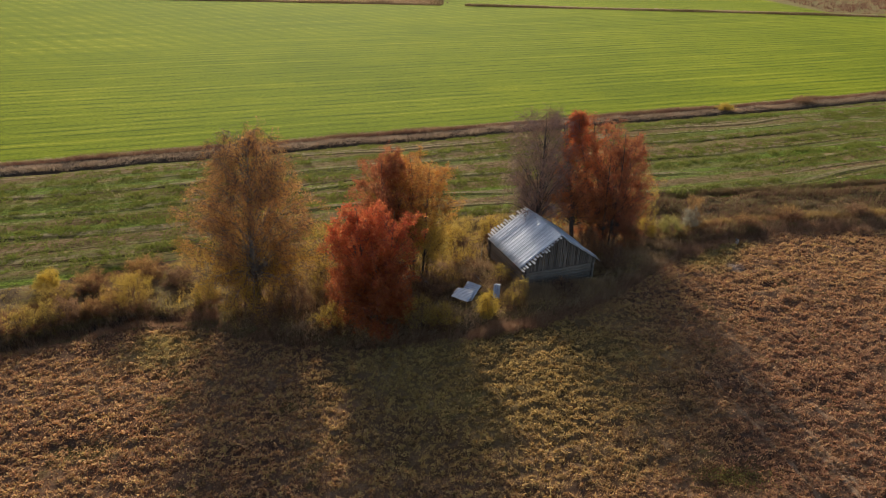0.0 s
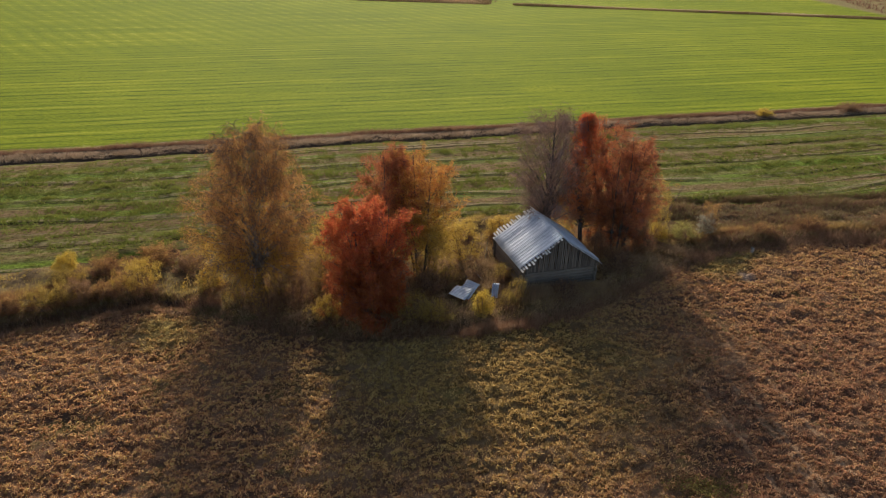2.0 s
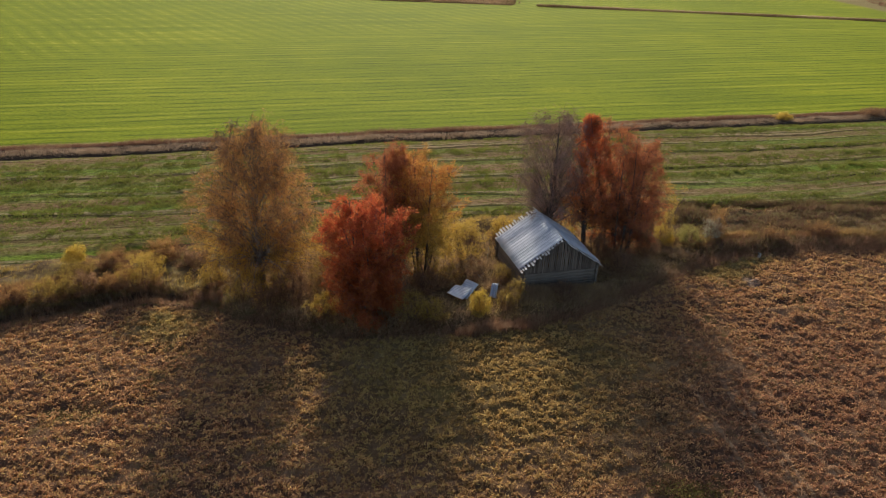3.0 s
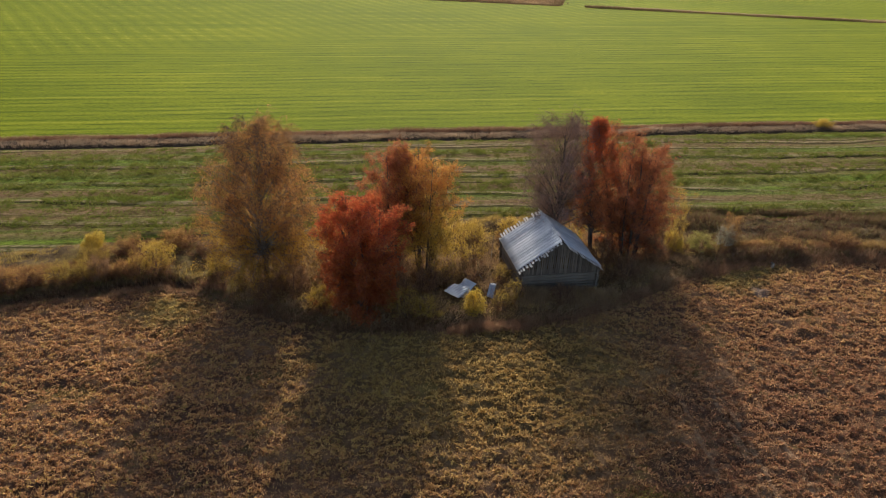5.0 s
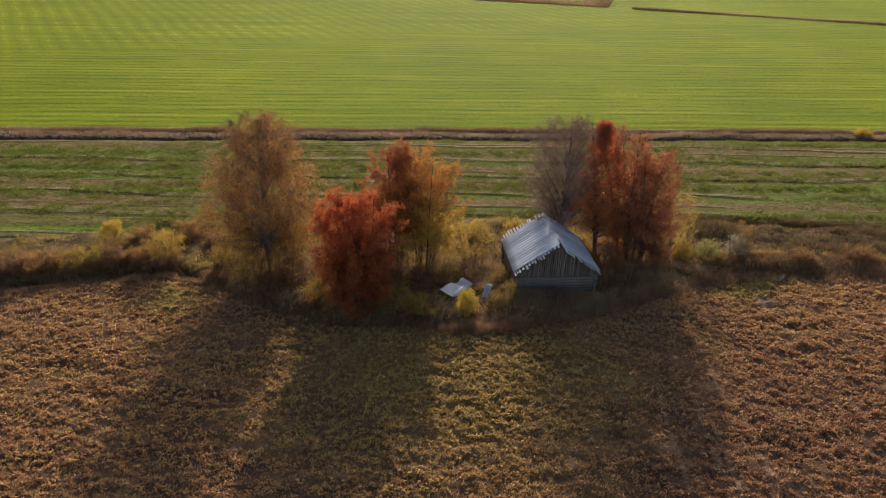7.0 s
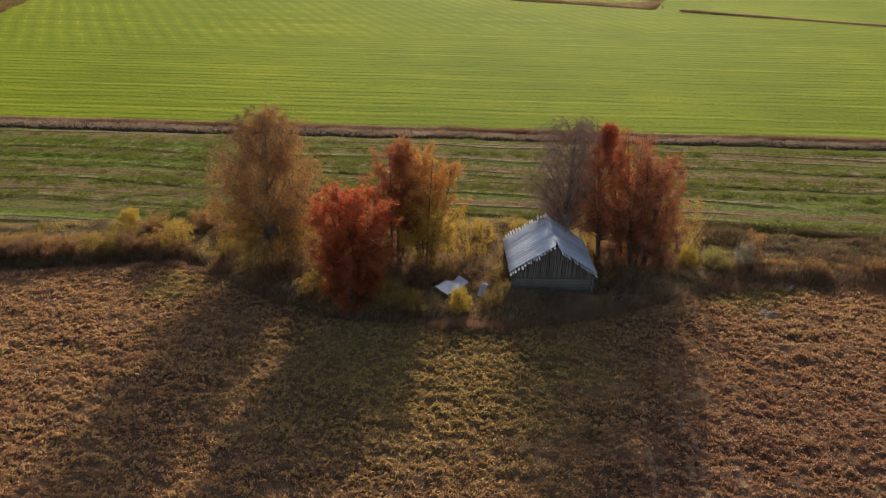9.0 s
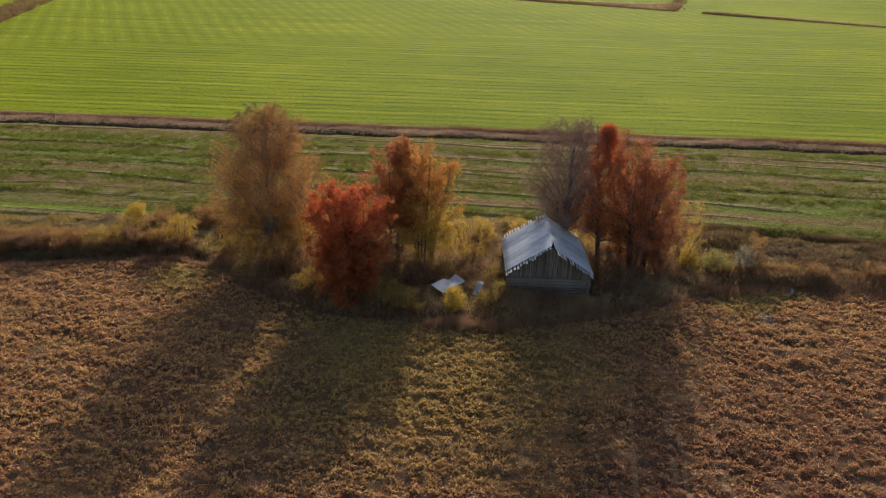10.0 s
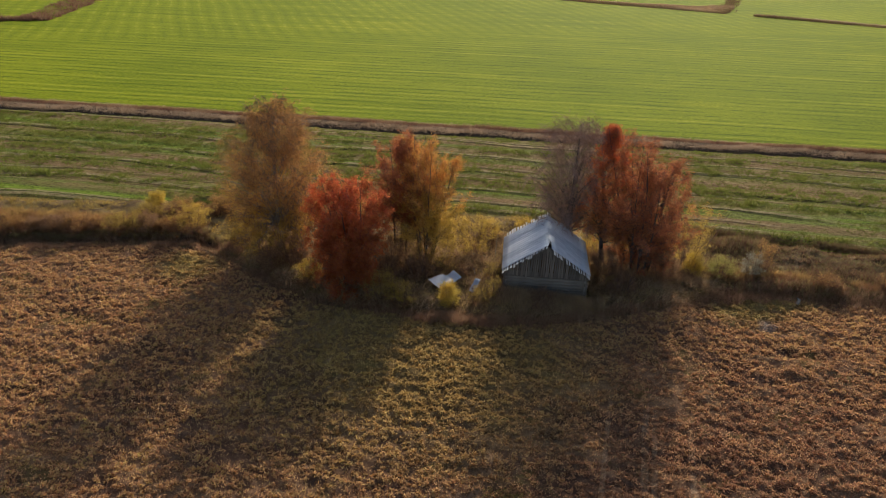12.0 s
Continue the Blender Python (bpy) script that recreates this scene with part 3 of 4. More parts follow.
def dead_limb(name, points, r0, r1, label, category):
    """Bare weathered wood: a bent tapering limb with two short snags."""
    pts = np.array(points, float)
    k = np.linspace(0, len(pts) - 1, 9)
    path = np.stack([np.interp(k, np.arange(len(pts)), pts[:, i]) for i in range(3)], -1)
    snags = [(np.linspace(path[i], path[i] + np.array(d), 3), r1, r1 * 0.4) for i, d in ((3, (0.12, 0.10, 0.18)), (6, (-0.14, 0.05, 0.16)))]
    return tagged(new(name, mesh_of(name, *tubes([(path, r0, r1)] + snags, 6), 4, [DEAD_WOOD], smooth=True)), label, category)


dead_limb("fallen_branch", [(2.0, 41.6, 0.15), (2.3, 41.2, 0.45), (2.75, 40.5, 0.35)], 0.07, 0.035, "pale broken branch lying in dead weeds", "branch")
dead_limb("fallen_branch", [(-0.3, 38.9, 0.1), (-0.5, 39.1, 0.55), (-0.7, 39.2, 0.95), (-0.95, 39.1, 1.0)], 0.03, 0.014, "thin pale bent branch rising from dead weeds", "branch")
dead_limb("fallen_branch", [(0.6, 42.6, 0.15), (1.6, 43.1, 0.5), (2.4, 43.2, 0.4)], 0.05, 0.02, "grey fallen branch among withered brush", "branch")
dead_limb("dead_sapling", [(2.8, 43.6, -0.1), (2.85, 43.55, 0.9), (2.95, 43.5, 2.1)], 0.035, 0.015, "bare dead sapling standing beside the barn", "sapling")
dead_limb("tree_stump", [(21.97, 47.85, -0.1), (22.0, 47.8, 0.2), (22.03, 47.78, 0.38)], 0.13, 0.10, "small pale stump at the field edge", "stump")

# ---- trees and shrubs ----


def bend(start, way, length, n, rise=0.0, jitter=0.08, rng=None):
    """A polyline that leaves start along way and curves up (rise > 0) or droops (rise < 0)."""
    pts, d = [np.array(start, float)], unit(np.array(way, float))
    for _ in range(n - 1):
        d = unit(d + np.array((0, 0, rise / (n - 1))) + rng.normal(0, jitter, 3))
        pts.append(pts[-1] + d * length / (n - 1))
    return np.array(pts)


def spot(line, k):
    i = k * (len(line) - 1)
    j = min(int(i), len(line) - 2)
    return line[j] + (line[j + 1] - line[j]) * (i - j), unit(line[j + 1] - line[j])


def arch(p0, p2, swell, n, jitter, rng):
    """A limb from p0 to p2 that climbs first and levels out."""
    mid = p0 + (p2 - p0) * np.array((0.45, 0.45, 0.45 + swell))
    k = np.linspace(0, 1, n)[:, None]
    pts = (1 - k) ** 2 * p0 + 2 * k * (1 - k) * mid + k * k * p2
    pts[1:-1] += rng.normal(0, jitter, (n - 2, 3))
    return pts


def grow(seed, height, radius, stems, limbs, subs, twigs, per_twig, profile, first=0.15, lift=0.8, twig_rise=-0.3, sub_len=0.4,
         twig_len=0.55, leaf=(0.09, 0.055), hang=0.3, trunk_r=0.14, stem_spread=0.0, bare=0.0, splay=0.0, leaf_spread=0.07, low=0.06, twig_w=0.012,
         lobe=0.0, skew=(0, 0), gap=None, top_bare=0.0):
    """Trunk, branch, twig lines and leaf places of one tree, with its base at the origin.
    lobe: each stem carries a crown of its own, this share of the radius wide; gap: (angle, half width, lowest, highest) of a thin part."""
    rng = np.random.default_rng(seed)
    trunks, mains, fines, ends, leaf_at = [], [], [], [], []
    for s in range(stems):
        a = 2 * math.pi * s / stems + rng.uniform(-0.4, 0.4)
        out = np.array((math.cos(a), math.sin(a), 0)) * (stems > 1)
        hs = height * (0.98 if s == 0 and not lobe else rng.uniform(0.88, 0.98) * (1 + out[0] * skew[0] + out[1] * skew[1]))
        t = bend(out * stem_spread * rng.uniform(0.3, 1) - np.array((0, 0, 0.15)), out * splay * rng.uniform(0.75, 1.2) + np.array((0, 0, 1)), hs, 12, 0.3 if splay else 0.0, 0.035, rng)
        t[:, 2] *= hs / t[-1, 2]
        trunks.append((t, trunk_r / math.sqrt(stems) * rng.uniform(0.85, 1.15), 0.012))
    turn = rng.uniform(0, 6.28)
    for i in range(limbs):
        turn += 2.4 + rng.normal(0, 0.3)
        k = low + (1 - low) * ((i + rng.uniform(0, 1)) / limbs) ** 0.92
        if gap and gap[2] < k < gap[3] and abs((turn - gap[0] + math.pi) % (2 * math.pi) - math.pi) < gap[1]:
            continue
        wide = radius * profile(k) * (0.8 + 0.4 * float(grain(np.array(turn % 6.28) * 1.3, np.array(k * 5.0), seed)))
        reach = wide * math.sqrt(rng.uniform(0.3, 1.0))
        way = np.array((math.cos(turn), math.sin(turn), 0.0))
        if lobe:
            stem = trunks[int(rng.integers(stems))][0]
            tip = spot(stem, min(k, 0.995))[0] * np.array((0.75, 0.75, 1)) + way * reach * lobe
        else:
            stem = trunks[min(range(stems), key=lambda j: -float(np.dot(trunks[j][0][-1, :2], way[:2])) + rng.uniform(0, 0.8))][0]
            tip = way * reach + np.array((0, 0, k * height))
        start_z = max(first * height * rng.uniform(0.7, 1.1), tip[2] - lift * reach * rng.uniform(0.7, 1.3))
        start, _ = spot(stem, min(0.97, start_z / stem[-1, 2]))
        limb = arch(start, tip, 0.25, 7, 0.03, rng)
        mains.append((limb, max(0.010, 0.32 * trunk_r / math.sqrt(stems) * (1 - 0.8 * k)), 0.006))
        for j in range(subs):
            q, d = spot(limb, rng.uniform(0.3, 1.0))
            w = unit(d + rng.normal(0, 0.8, 3))
            sub = bend(q, w, sub_len * (1.15 - 0.5 * k) * rng.uniform(0.5, 1.3) * (0.4 + 0.25 * radius), 4, 0.0, 0.15, rng)
            fines.append((sub, 0.008, 0.004))
            thin = rng.uniform() < bare + top_bare * max(0.0, (k - 0.7) / 0.3)
            for _ in range(twigs):
                q2, d2 = spot(sub, rng.uniform(0.1, 1.0))
                tw = bend(q2, unit(d2 * 0.5 + rng.normal(0, 0.7, 3)), twig_len * rng.uniform(0.5, 1.4), 3, twig_rise, 0.12, rng)
                ends.append(tw)
                if thin and rng.uniform() < 0.85:
                    continue
                m = rng.poisson(per_twig)
                if m:
                    k3 = rng.uniform(0.0, 2.0, m)
                    i3 = np.minimum(k3.astype(int), 1)
                    leaf_at.append(tw[i3] + (tw[i3 + 1] - tw[i3]) * (k3 - i3)[:, None] + rng.normal(0, leaf_spread, (m, 3)))
    at = np.concatenate(leaf_at) if leaf_at else np.zeros((0, 3))
    at = at[at[:, 2] > 0.05]
    return trunks, mains, fines, ribbons(np.array(ends), twig_w, rng), leaves(rng, at, *leaf, hang)


def join(pieces, name, mats, top, label=""):
    """One part from several (verts, faces), each with its own material and its own number of corners to a face."""
    first = np.cumsum([0] + [len(v) for v, _ in pieces])
    me = bpy.data.meshes.new(name)
    verts = np.concatenate([v for v, _ in pieces]).astype(np.float32)
    me.vertices.add(len(verts))
    me.vertices.foreach_set("co", verts.ravel())
    loops = np.concatenate([(f + n).ravel() for (_, f), n in zip(pieces, first)]).astype(np.int32)
    me.loops.add(len(loops))
    me.loops.foreach_set("vertex_index", loops)
    sides = np.concatenate([np.full(len(f), f.shape[1]) for _, f in pieces])
    me.polygons.add(len(sides))
    me.polygons.foreach_set("loop_start", (np.cumsum(sides) - sides).astype(np.int32))
    me.polygons.foreach_set("material_index", np.concatenate([np.full(len(f), i) for i, (_, f) in enumerate(pieces)]).astype(np.int32))
    for m in mats:
        me.materials.append(m)
    me.update(calc_edges=True)
    me.validate()
    child(name, me, top, label)


def tree(name, at, label, category, bark_mat, twig_mat, leaf_mat, group="", turn=0.0, crown_label="", **grown):
    """A tree or shrub: trunk, branches, twigs and crown."""
    z = float(ground_height(np.array(at[0]), np.array(at[1])))
    top = thing(name, (at[0], at[1], z), label, category, group, turn)
    trunks, mains, fines, ends, leaf_soup = grow(**grown)
    shrub = category == "shrub"
    wood = [tubes(trunks, 5 if shrub else 9), tubes(mains, 4 if shrub else 5)]
    join(wood, "trunk", [bark_mat, twig_mat if shrub else bark_mat], top)
    green = np.arange(len(leaf_soup) * 3).reshape(-1, 3)
    stalks = ribbons(np.array([f[0] for f in fines]), 0.016, np.random.default_rng(1)) if shrub else tubes(fines, 3)
    join([stalks, ends, (leaf_soup.reshape(-1, 3), green)], "crown", [twig_mat, twig_mat, leaf_mat], top, crown_label)
    return top


def oval(k):
    return np.interp(k, [0, 0.1, 0.35, 0.6, 0.85, 1.0], [0.5, 0.75, 1.0, 0.95, 0.65, 0.2])


def birch_shape(k):
    return np.interp(k, [0.05, 0.2, 0.4, 0.6, 0.8, 0.92, 1.0], [0.6, 0.92, 1.0, 0.93, 0.72, 0.55, 0.3])


def full_head(k):
    return np.interp(k, [0.05, 0.15, 0.35, 0.6, 0.8, 0.92, 1.0], [0.75, 0.95, 1.0, 0.98, 0.92, 0.75, 0.4])


def cone(k):
    return np.interp(k, [0.05, 0.2, 0.42, 0.6, 0.78, 0.92, 1.0], [0.5, 0.8, 1.0, 0.97, 0.74, 0.46, 0.2])


def spire(k):
    return np.interp(k, [0.1, 0.3, 0.5, 0.7, 0.88, 1.0], [0.75, 1.0, 0.98, 0.78, 0.3, 0.0])


BIRCH_LEAF = foliage("birch_leaves", [(0.30, 0.13, 0.07), (0.50, 0.235, 0.09), (0.61, 0.32, 0.105), (0.66, 0.46, 0.17)],
                     low=[(0.47, 0.24, 0.055), (0.62, 0.36, 0.065), (0.70, 0.49, 0.09)], low_top=4.2, patch=0.5)
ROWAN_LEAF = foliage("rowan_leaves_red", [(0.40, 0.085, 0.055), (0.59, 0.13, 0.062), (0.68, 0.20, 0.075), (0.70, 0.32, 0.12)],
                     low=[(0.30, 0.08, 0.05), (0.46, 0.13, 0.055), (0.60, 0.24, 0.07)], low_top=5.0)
RUST_LEAF = foliage("rowan_leaves_rust", [(0.27, 0.088, 0.062), (0.42, 0.135, 0.076), (0.53, 0.205, 0.088), (0.63, 0.335, 0.13)], patch=0.5)
ORANGE_LEAF = foliage("rowan_leaves_orange", [(0.44, 0.15, 0.06), (0.60, 0.245, 0.07), (0.67, 0.34, 0.085), (0.70, 0.47, 0.15)],
                      low=[(0.46, 0.28, 0.055), (0.64, 0.45, 0.09), (0.72, 0.56, 0.2)], low_top=5.4, patch=0.5)
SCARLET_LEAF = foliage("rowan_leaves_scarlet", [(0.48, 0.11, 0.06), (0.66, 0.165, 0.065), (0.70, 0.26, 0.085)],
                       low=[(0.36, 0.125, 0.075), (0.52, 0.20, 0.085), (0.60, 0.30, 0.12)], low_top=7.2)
PALE_LEAF = foliage("sparse_birch_leaves", [(0.27, 0.14, 0.10), (0.38, 0.22, 0.15), (0.46, 0.29, 0.18)])
# brown stems and the shade low in the brush, both painted into the leaf colour
SHADED_STALKS = [(0.17, 0.085, 0.055), (0.28, 0.145, 0.08), (0.40, 0.24, 0.11)]
GOLD_LEAF = foliage("golden_willow_leaves", [(0.42, 0.25, 0.05), (0.60, 0.41, 0.08), (0.68, 0.51, 0.16)], low=SHADED_STALKS, low_top=0.8)
OLIVE_LEAF = foliage("olive_willow_leaves", [(0.26, 0.165, 0.055), (0.45, 0.31, 0.075), (0.62, 0.46, 0.13)], low=SHADED_STALKS, low_top=0.6)
GREEN_LEAF = foliage("pale_green_willow_leaves", [(0.22, 0.185, 0.065), (0.38, 0.34, 0.10), (0.50, 0.44, 0.17)], low=SHADED_STALKS, low_top=0.5)
BRIGHT_LEAF = foliage("bright_yellow_leaves", [(0.48, 0.30, 0.05), (0.66, 0.47, 0.08), (0.74, 0.58, 0.17)])
SILVER_LEAF = foliage("silvery_willow_leaves", [(0.20, 0.18, 0.12), (0.33, 0.31, 0.22), (0.46, 0.43, 0.34)])
BROWN_LEAF = foliage("withered_leaves", [(0.19, 0.105, 0.07), (0.32, 0.185, 0.105), (0.48, 0.31, 0.16)])
RUSSET_LEAF = foliage("russet_brush_leaves", [(0.26, 0.125, 0.07), (0.45, 0.24, 0.10), (0.64, 0.46, 0.14)], low=SHADED_STALKS, low_top=0.8)

tree("birch_tree", (-10.9, 37.5), "tall birch with thin copper and yellow autumn leaves on the bank", "tree", BIRCH_BARK, TWIG_BARK, BIRCH_LEAF,
     seed=3, height=10.8, radius=4.5, stems=1, limbs=185, subs=8, twigs=6, per_twig=12, profile=birch_shape, first=0.22, lift=1.1,
     twig_rise=-1.5, twig_len=0.85, leaf=(0.088, 0.058), hang=0.6, trunk_r=0.2, crown_label="drooping copper and yellow leaves", low=0.15, sub_len=0.33, leaf_spread=0.09,
     bare=0.34, top_bare=0.45, gap=(-1.2, 0.4, 0.3, 0.5), twig_w=0.016)
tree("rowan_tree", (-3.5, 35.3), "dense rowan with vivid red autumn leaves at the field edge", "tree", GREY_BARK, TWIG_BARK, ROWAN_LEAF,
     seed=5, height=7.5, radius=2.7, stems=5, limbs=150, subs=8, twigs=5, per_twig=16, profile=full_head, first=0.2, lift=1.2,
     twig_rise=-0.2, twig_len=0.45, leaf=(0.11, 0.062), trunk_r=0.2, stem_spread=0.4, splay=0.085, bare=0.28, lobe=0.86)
tree("rowan_tree", (-3.4, 41.4), "many-stemmed rowan with dull red leaves behind the red one", "tree", GREY_BARK, TWIG_BARK, RUST_LEAF,
     seed=8, height=8.8, radius=2.9, stems=5, limbs=115, subs=8, twigs=5, per_twig=13, profile=full_head, first=0.26, lift=1.5,
     twig_rise=0.0, twig_len=0.45, leaf=(0.11, 0.06), trunk_r=0.14, stem_spread=0.6, splay=0.12, low=0.26, bare=0.25, lobe=0.8, gap=(-1.2, 0.9, 0.2, 0.42))
tree("rowan_tree", (-1.4, 41.3), "many-stemmed rowan turning from orange to yellow lower down", "tree", GREY_BARK, TWIG_BARK, ORANGE_LEAF,
     seed=9, height=8.5, radius=2.8, stems=6, limbs=140, subs=8, twigs=5, per_twig=11, profile=full_head, first=0.2, lift=1.5,
     twig_rise=0.0, twig_len=0.45, leaf=(0.11, 0.06), trunk_r=0.15, stem_spread=0.6, splay=0.13, low=0.14, bare=0.34, lobe=0.78, gap=(-1.5, 0.9, 0.1, 0.42), skew=(-0.08, 0))
tree("birch_tree", (6.9, 46.4), "nearly leafless birch with fine purplish twigs behind the barn", "tree", GREY_BARK, PALE_TWIG, PALE_LEAF,
     seed=12, height=9.9, radius=3.0, stems=1, limbs=84, subs=8, twigs=9, per_twig=2.6, profile=full_head, first=0.22, lift=1.5,
     twig_rise=-1.1, twig_len=0.9, leaf=(0.08, 0.05), hang=0.6, trunk_r=0.26, bare=0.35, low=0.3, twig_w=0.018, sub_len=0.42)
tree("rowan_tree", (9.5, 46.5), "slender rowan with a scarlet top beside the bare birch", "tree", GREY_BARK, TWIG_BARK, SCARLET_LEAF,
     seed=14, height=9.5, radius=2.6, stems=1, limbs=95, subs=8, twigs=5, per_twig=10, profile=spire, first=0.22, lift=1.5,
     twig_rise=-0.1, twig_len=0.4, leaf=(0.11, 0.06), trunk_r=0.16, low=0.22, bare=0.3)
tree("rowan_tree", (11.9, 46.7), "broad many-stemmed rowan with rust-red thinning leaves", "tree", GREY_BARK, TWIG_BARK, RUST_LEAF,
     seed=17, height=9.2, radius=4.3, stems=9, limbs=215, subs=8, twigs=6, per_twig=9, profile=cone, first=0.16, lift=1.9,
     twig_rise=-0.1, twig_len=0.45, leaf=(0.11, 0.06), trunk_r=0.24, stem_spread=1.1, splay=0.16, low=0.06, sub_len=0.34, bare=0.42, lobe=0.7, skew=(-0.1, -0.03),
     gap=(-1.6, 0.8, 0.1, 0.32))

rng_row = np.random.default_rng(5)
WILLOW = dict(subs=4, twigs=4, profile=oval, first=0.05, lift=0.9, twig_rise=0.9, leaf=(0.082, 0.045), hang=-0.4, stem_spread=0.3, splay=0.35)
for at, h, r, leaf_mat, seed, n, words in (
        ((-18.1, 36.3), 2.0, 1.5, GOLD_LEAF, 31, 13, "golden willow bush on the ditch bank"),
        ((-24.1, 38.3), 1.05, 0.8, BRIGHT_LEAF, 32, 14, "small bright yellow bush in the rough bank"),
        ((-18.9, 40.2), 1.1, 1.5, RUSSET_LEAF, 33, 16, "rounded russet willow mound with golden tips on the bank"),
        ((-21.4, 38.4), 0.9, 1.5, RUSSET_LEAF, 34, 12, "low yellowish brown brush on the bank"),
        ((-14.0, 36.9), 1.2, 1.0, OLIVE_LEAF, 35, 12, "small yellow-green bush beside the birch"),
        ((-7.4, 41.4), 3.4, 1.6, GOLD_LEAF, 36, 9, "thin yellow sapling between birch and rowans"),
        ((-6.1, 34.2), 1.5, 1.0, GOLD_LEAF, 37, 11, "small yellow bush at the field edge"),
        ((-1.0, 35.0), 1.7, 1.3, OLIVE_LEAF, 38, 9, "sparse olive bush under the red rowan"),
        ((0.3, 35.0), 1.4, 1.0, OLIVE_LEAF, 39, 9, "sparse yellow-green bush by the scrap metal"),
        ((2.9, 36.3), 1.35, 0.75, BRIGHT_LEAF, 40, 13, "small pale yellow bush by the scrap metal"),
        ((5.0, 38.2), 1.5, 0.7, OLIVE_LEAF, 41, 4, "sparse olive bush at the barn's corner"),
        ((4.4, 37.4), 1.1, 0.7, OLIVE_LEAF, 42, 4, "withered olive bush by the barn"),
        ((1.5, 42.8), 3.0, 1.6, GOLD_LEAF, 43, 8, "pale yellow bush behind the rowans"),
        ((3.6, 47.2), 1.6, 1.3, GOLD_LEAF, 44, 11, "yellow bush behind the barn"),
        ((1.0, 46.4), 1.2, 1.2, GOLD_LEAF, 45, 11, "low yellow bush behind the rowans"),
        ((8.3, 48.0), 3.0, 1.2, ORANGE_LEAF, 46, 9, "orange rowan sapling behind the barn"),
        ((10.6, 48.4), 3.2, 1.2, GOLD_LEAF, 47, 8, "yellow sapling behind the rust-red rowan"),
        ((14.9, 49.2), 4.5, 1.5, ORANGE_LEAF, 48, 9, "orange-yellow sapling beside the rust-red rowan"),
        ((15.3, 48.4), 1.3, 0.9, BRIGHT_LEAF, 49, 9, "bright yellow bush under the rust-red rowan"),
        ((17.0, 48.5), 1.2, 1.2, GREEN_LEAF, 50, 10, "pale green willow bush on the bank"),
        ((18.9, 49.5), 1.5, 0.9, SILVER_LEAF, 51, 6, "silvery grey willow bush on the bank"),
        ((19.5, 50.7), 2.0, 0.6, RUSSET_LEAF, 52, 8, "small orange-brown bush on the bank"),
        ((13.7, 46.4), 2.0, 1.5, BROWN_LEAF, 53, 12, "dark withered thicket under the rowan"),
        ((10.2, 44.6), 1.8, 1.2, BROWN_LEAF, 54, 10, "withered thicket beside the barn"),
        ((-8.6, 36.0), 1.9, 1.4, BROWN_LEAF, 55, 11, "dark withered thicket under the birch"),
        ((-6.6, 38.6), 2.4, 1.7, OLIVE_LEAF, 56, 9, "olive thicket between birch and rowan"),
        ((-0.6, 38.6), 1.2, 1.4, BROWN_LEAF, 57, 8, "withered brown brush behind the red rowan"),
        ((1.9, 40.3), 0.7, 1.1, BROWN_LEAF, 58, 5, "withered brown brush beside the barn"),
        ((27.5, 52.0), 0.8, 1.2, RUSSET_LEAF, 59, 8, "dark reddish brush on the ditch bank"),
        ((33.5, 53.0), 0.7, 1.2, BROWN_LEAF, 60, 8, "low withered brush on the ditch bank"),
        ((34.7, 86.8), 0.6, 1.2, BRIGHT_LEAF, 61, 10, "low yellowish bush on the far ditch"),
        ((46.5, 91.2), 0.6, 1.8, BROWN_LEAF, 62, 10, "low brown thicket on the far ditch"),
        ((-16.5, 39.9), 0.85, 1.2, BROWN_LEAF, 67, 12, "rounded pinkish brown brush on the bank"),
        ((-23.0, 36.6), 0.9, 1.4, OLIVE_LEAF, 68, 9, "low yellowish brush on the bank"),
        ((7.9, 39.2), 0.9, 1.3, BROWN_LEAF, 69, 6, "dark withered brush before the barn"),
        ((11.8, 43.4), 1.3, 1.6, BROWN_LEAF, 70, 8, "dark withered brush beside the barn"),
        ((-2.2, 37.2), 1.5, 1.5, BROWN_LEAF, 71, 8, "dark withered brush under the red rowan"),
        ((-9.8, 35.0), 1.1, 1.4, BROWN_LEAF, 72, 9, "dark withered brush under the birch"),
        ((-11.4, 36.2), 1.6, 1.3, OLIVE_LEAF, 78, 8, "yellow-brown thicket round the birch trunk"),
        ((-10.0, 36.9), 2.0, 1.2, OLIVE_LEAF, 79, 9, "yellowish brush under the birch"),
        ((-5.7, 36.3), 2.5, 1.2, ROWAN_LEAF, 80, 10, "orange-red rowan sapling beside the red rowan"),
        ((-3.0, 39.6), 1.7, 1.4, BROWN_LEAF, 81, 9, "withered brush at the foot of the rear rowans"),
        ((-0.9, 40.2), 1.6, 1.2, OLIVE_LEAF, 82, 7, "sparse olive brush at the foot of the rear rowans"),
        ((23.5, 50.4), 0.7, 1.2, RUSSET_LEAF, 73, 8, "low reddish brown brush on the bank"),
        ((0.6, 40.2), 1.0, 1.0, OLIVE_LEAF, 75, 4, "sparse yellow-green brush behind the scrap metal"),
        ((4.0, 40.4), 1.1, 0.8, OLIVE_LEAF, 76, 4, "sparse olive brush beside the barn")):
    tree("bush", at, words, "shrub", TWIG_BARK, TWIG_BARK, leaf_mat, group="bushes on the bank", seed=seed, height=h, radius=r, stems=5, limbs=int(13 + 13 * r),
         per_twig=0.95 * n, twig_len=0.22 + 0.1 * r, trunk_r=0.05, **WILLOW)

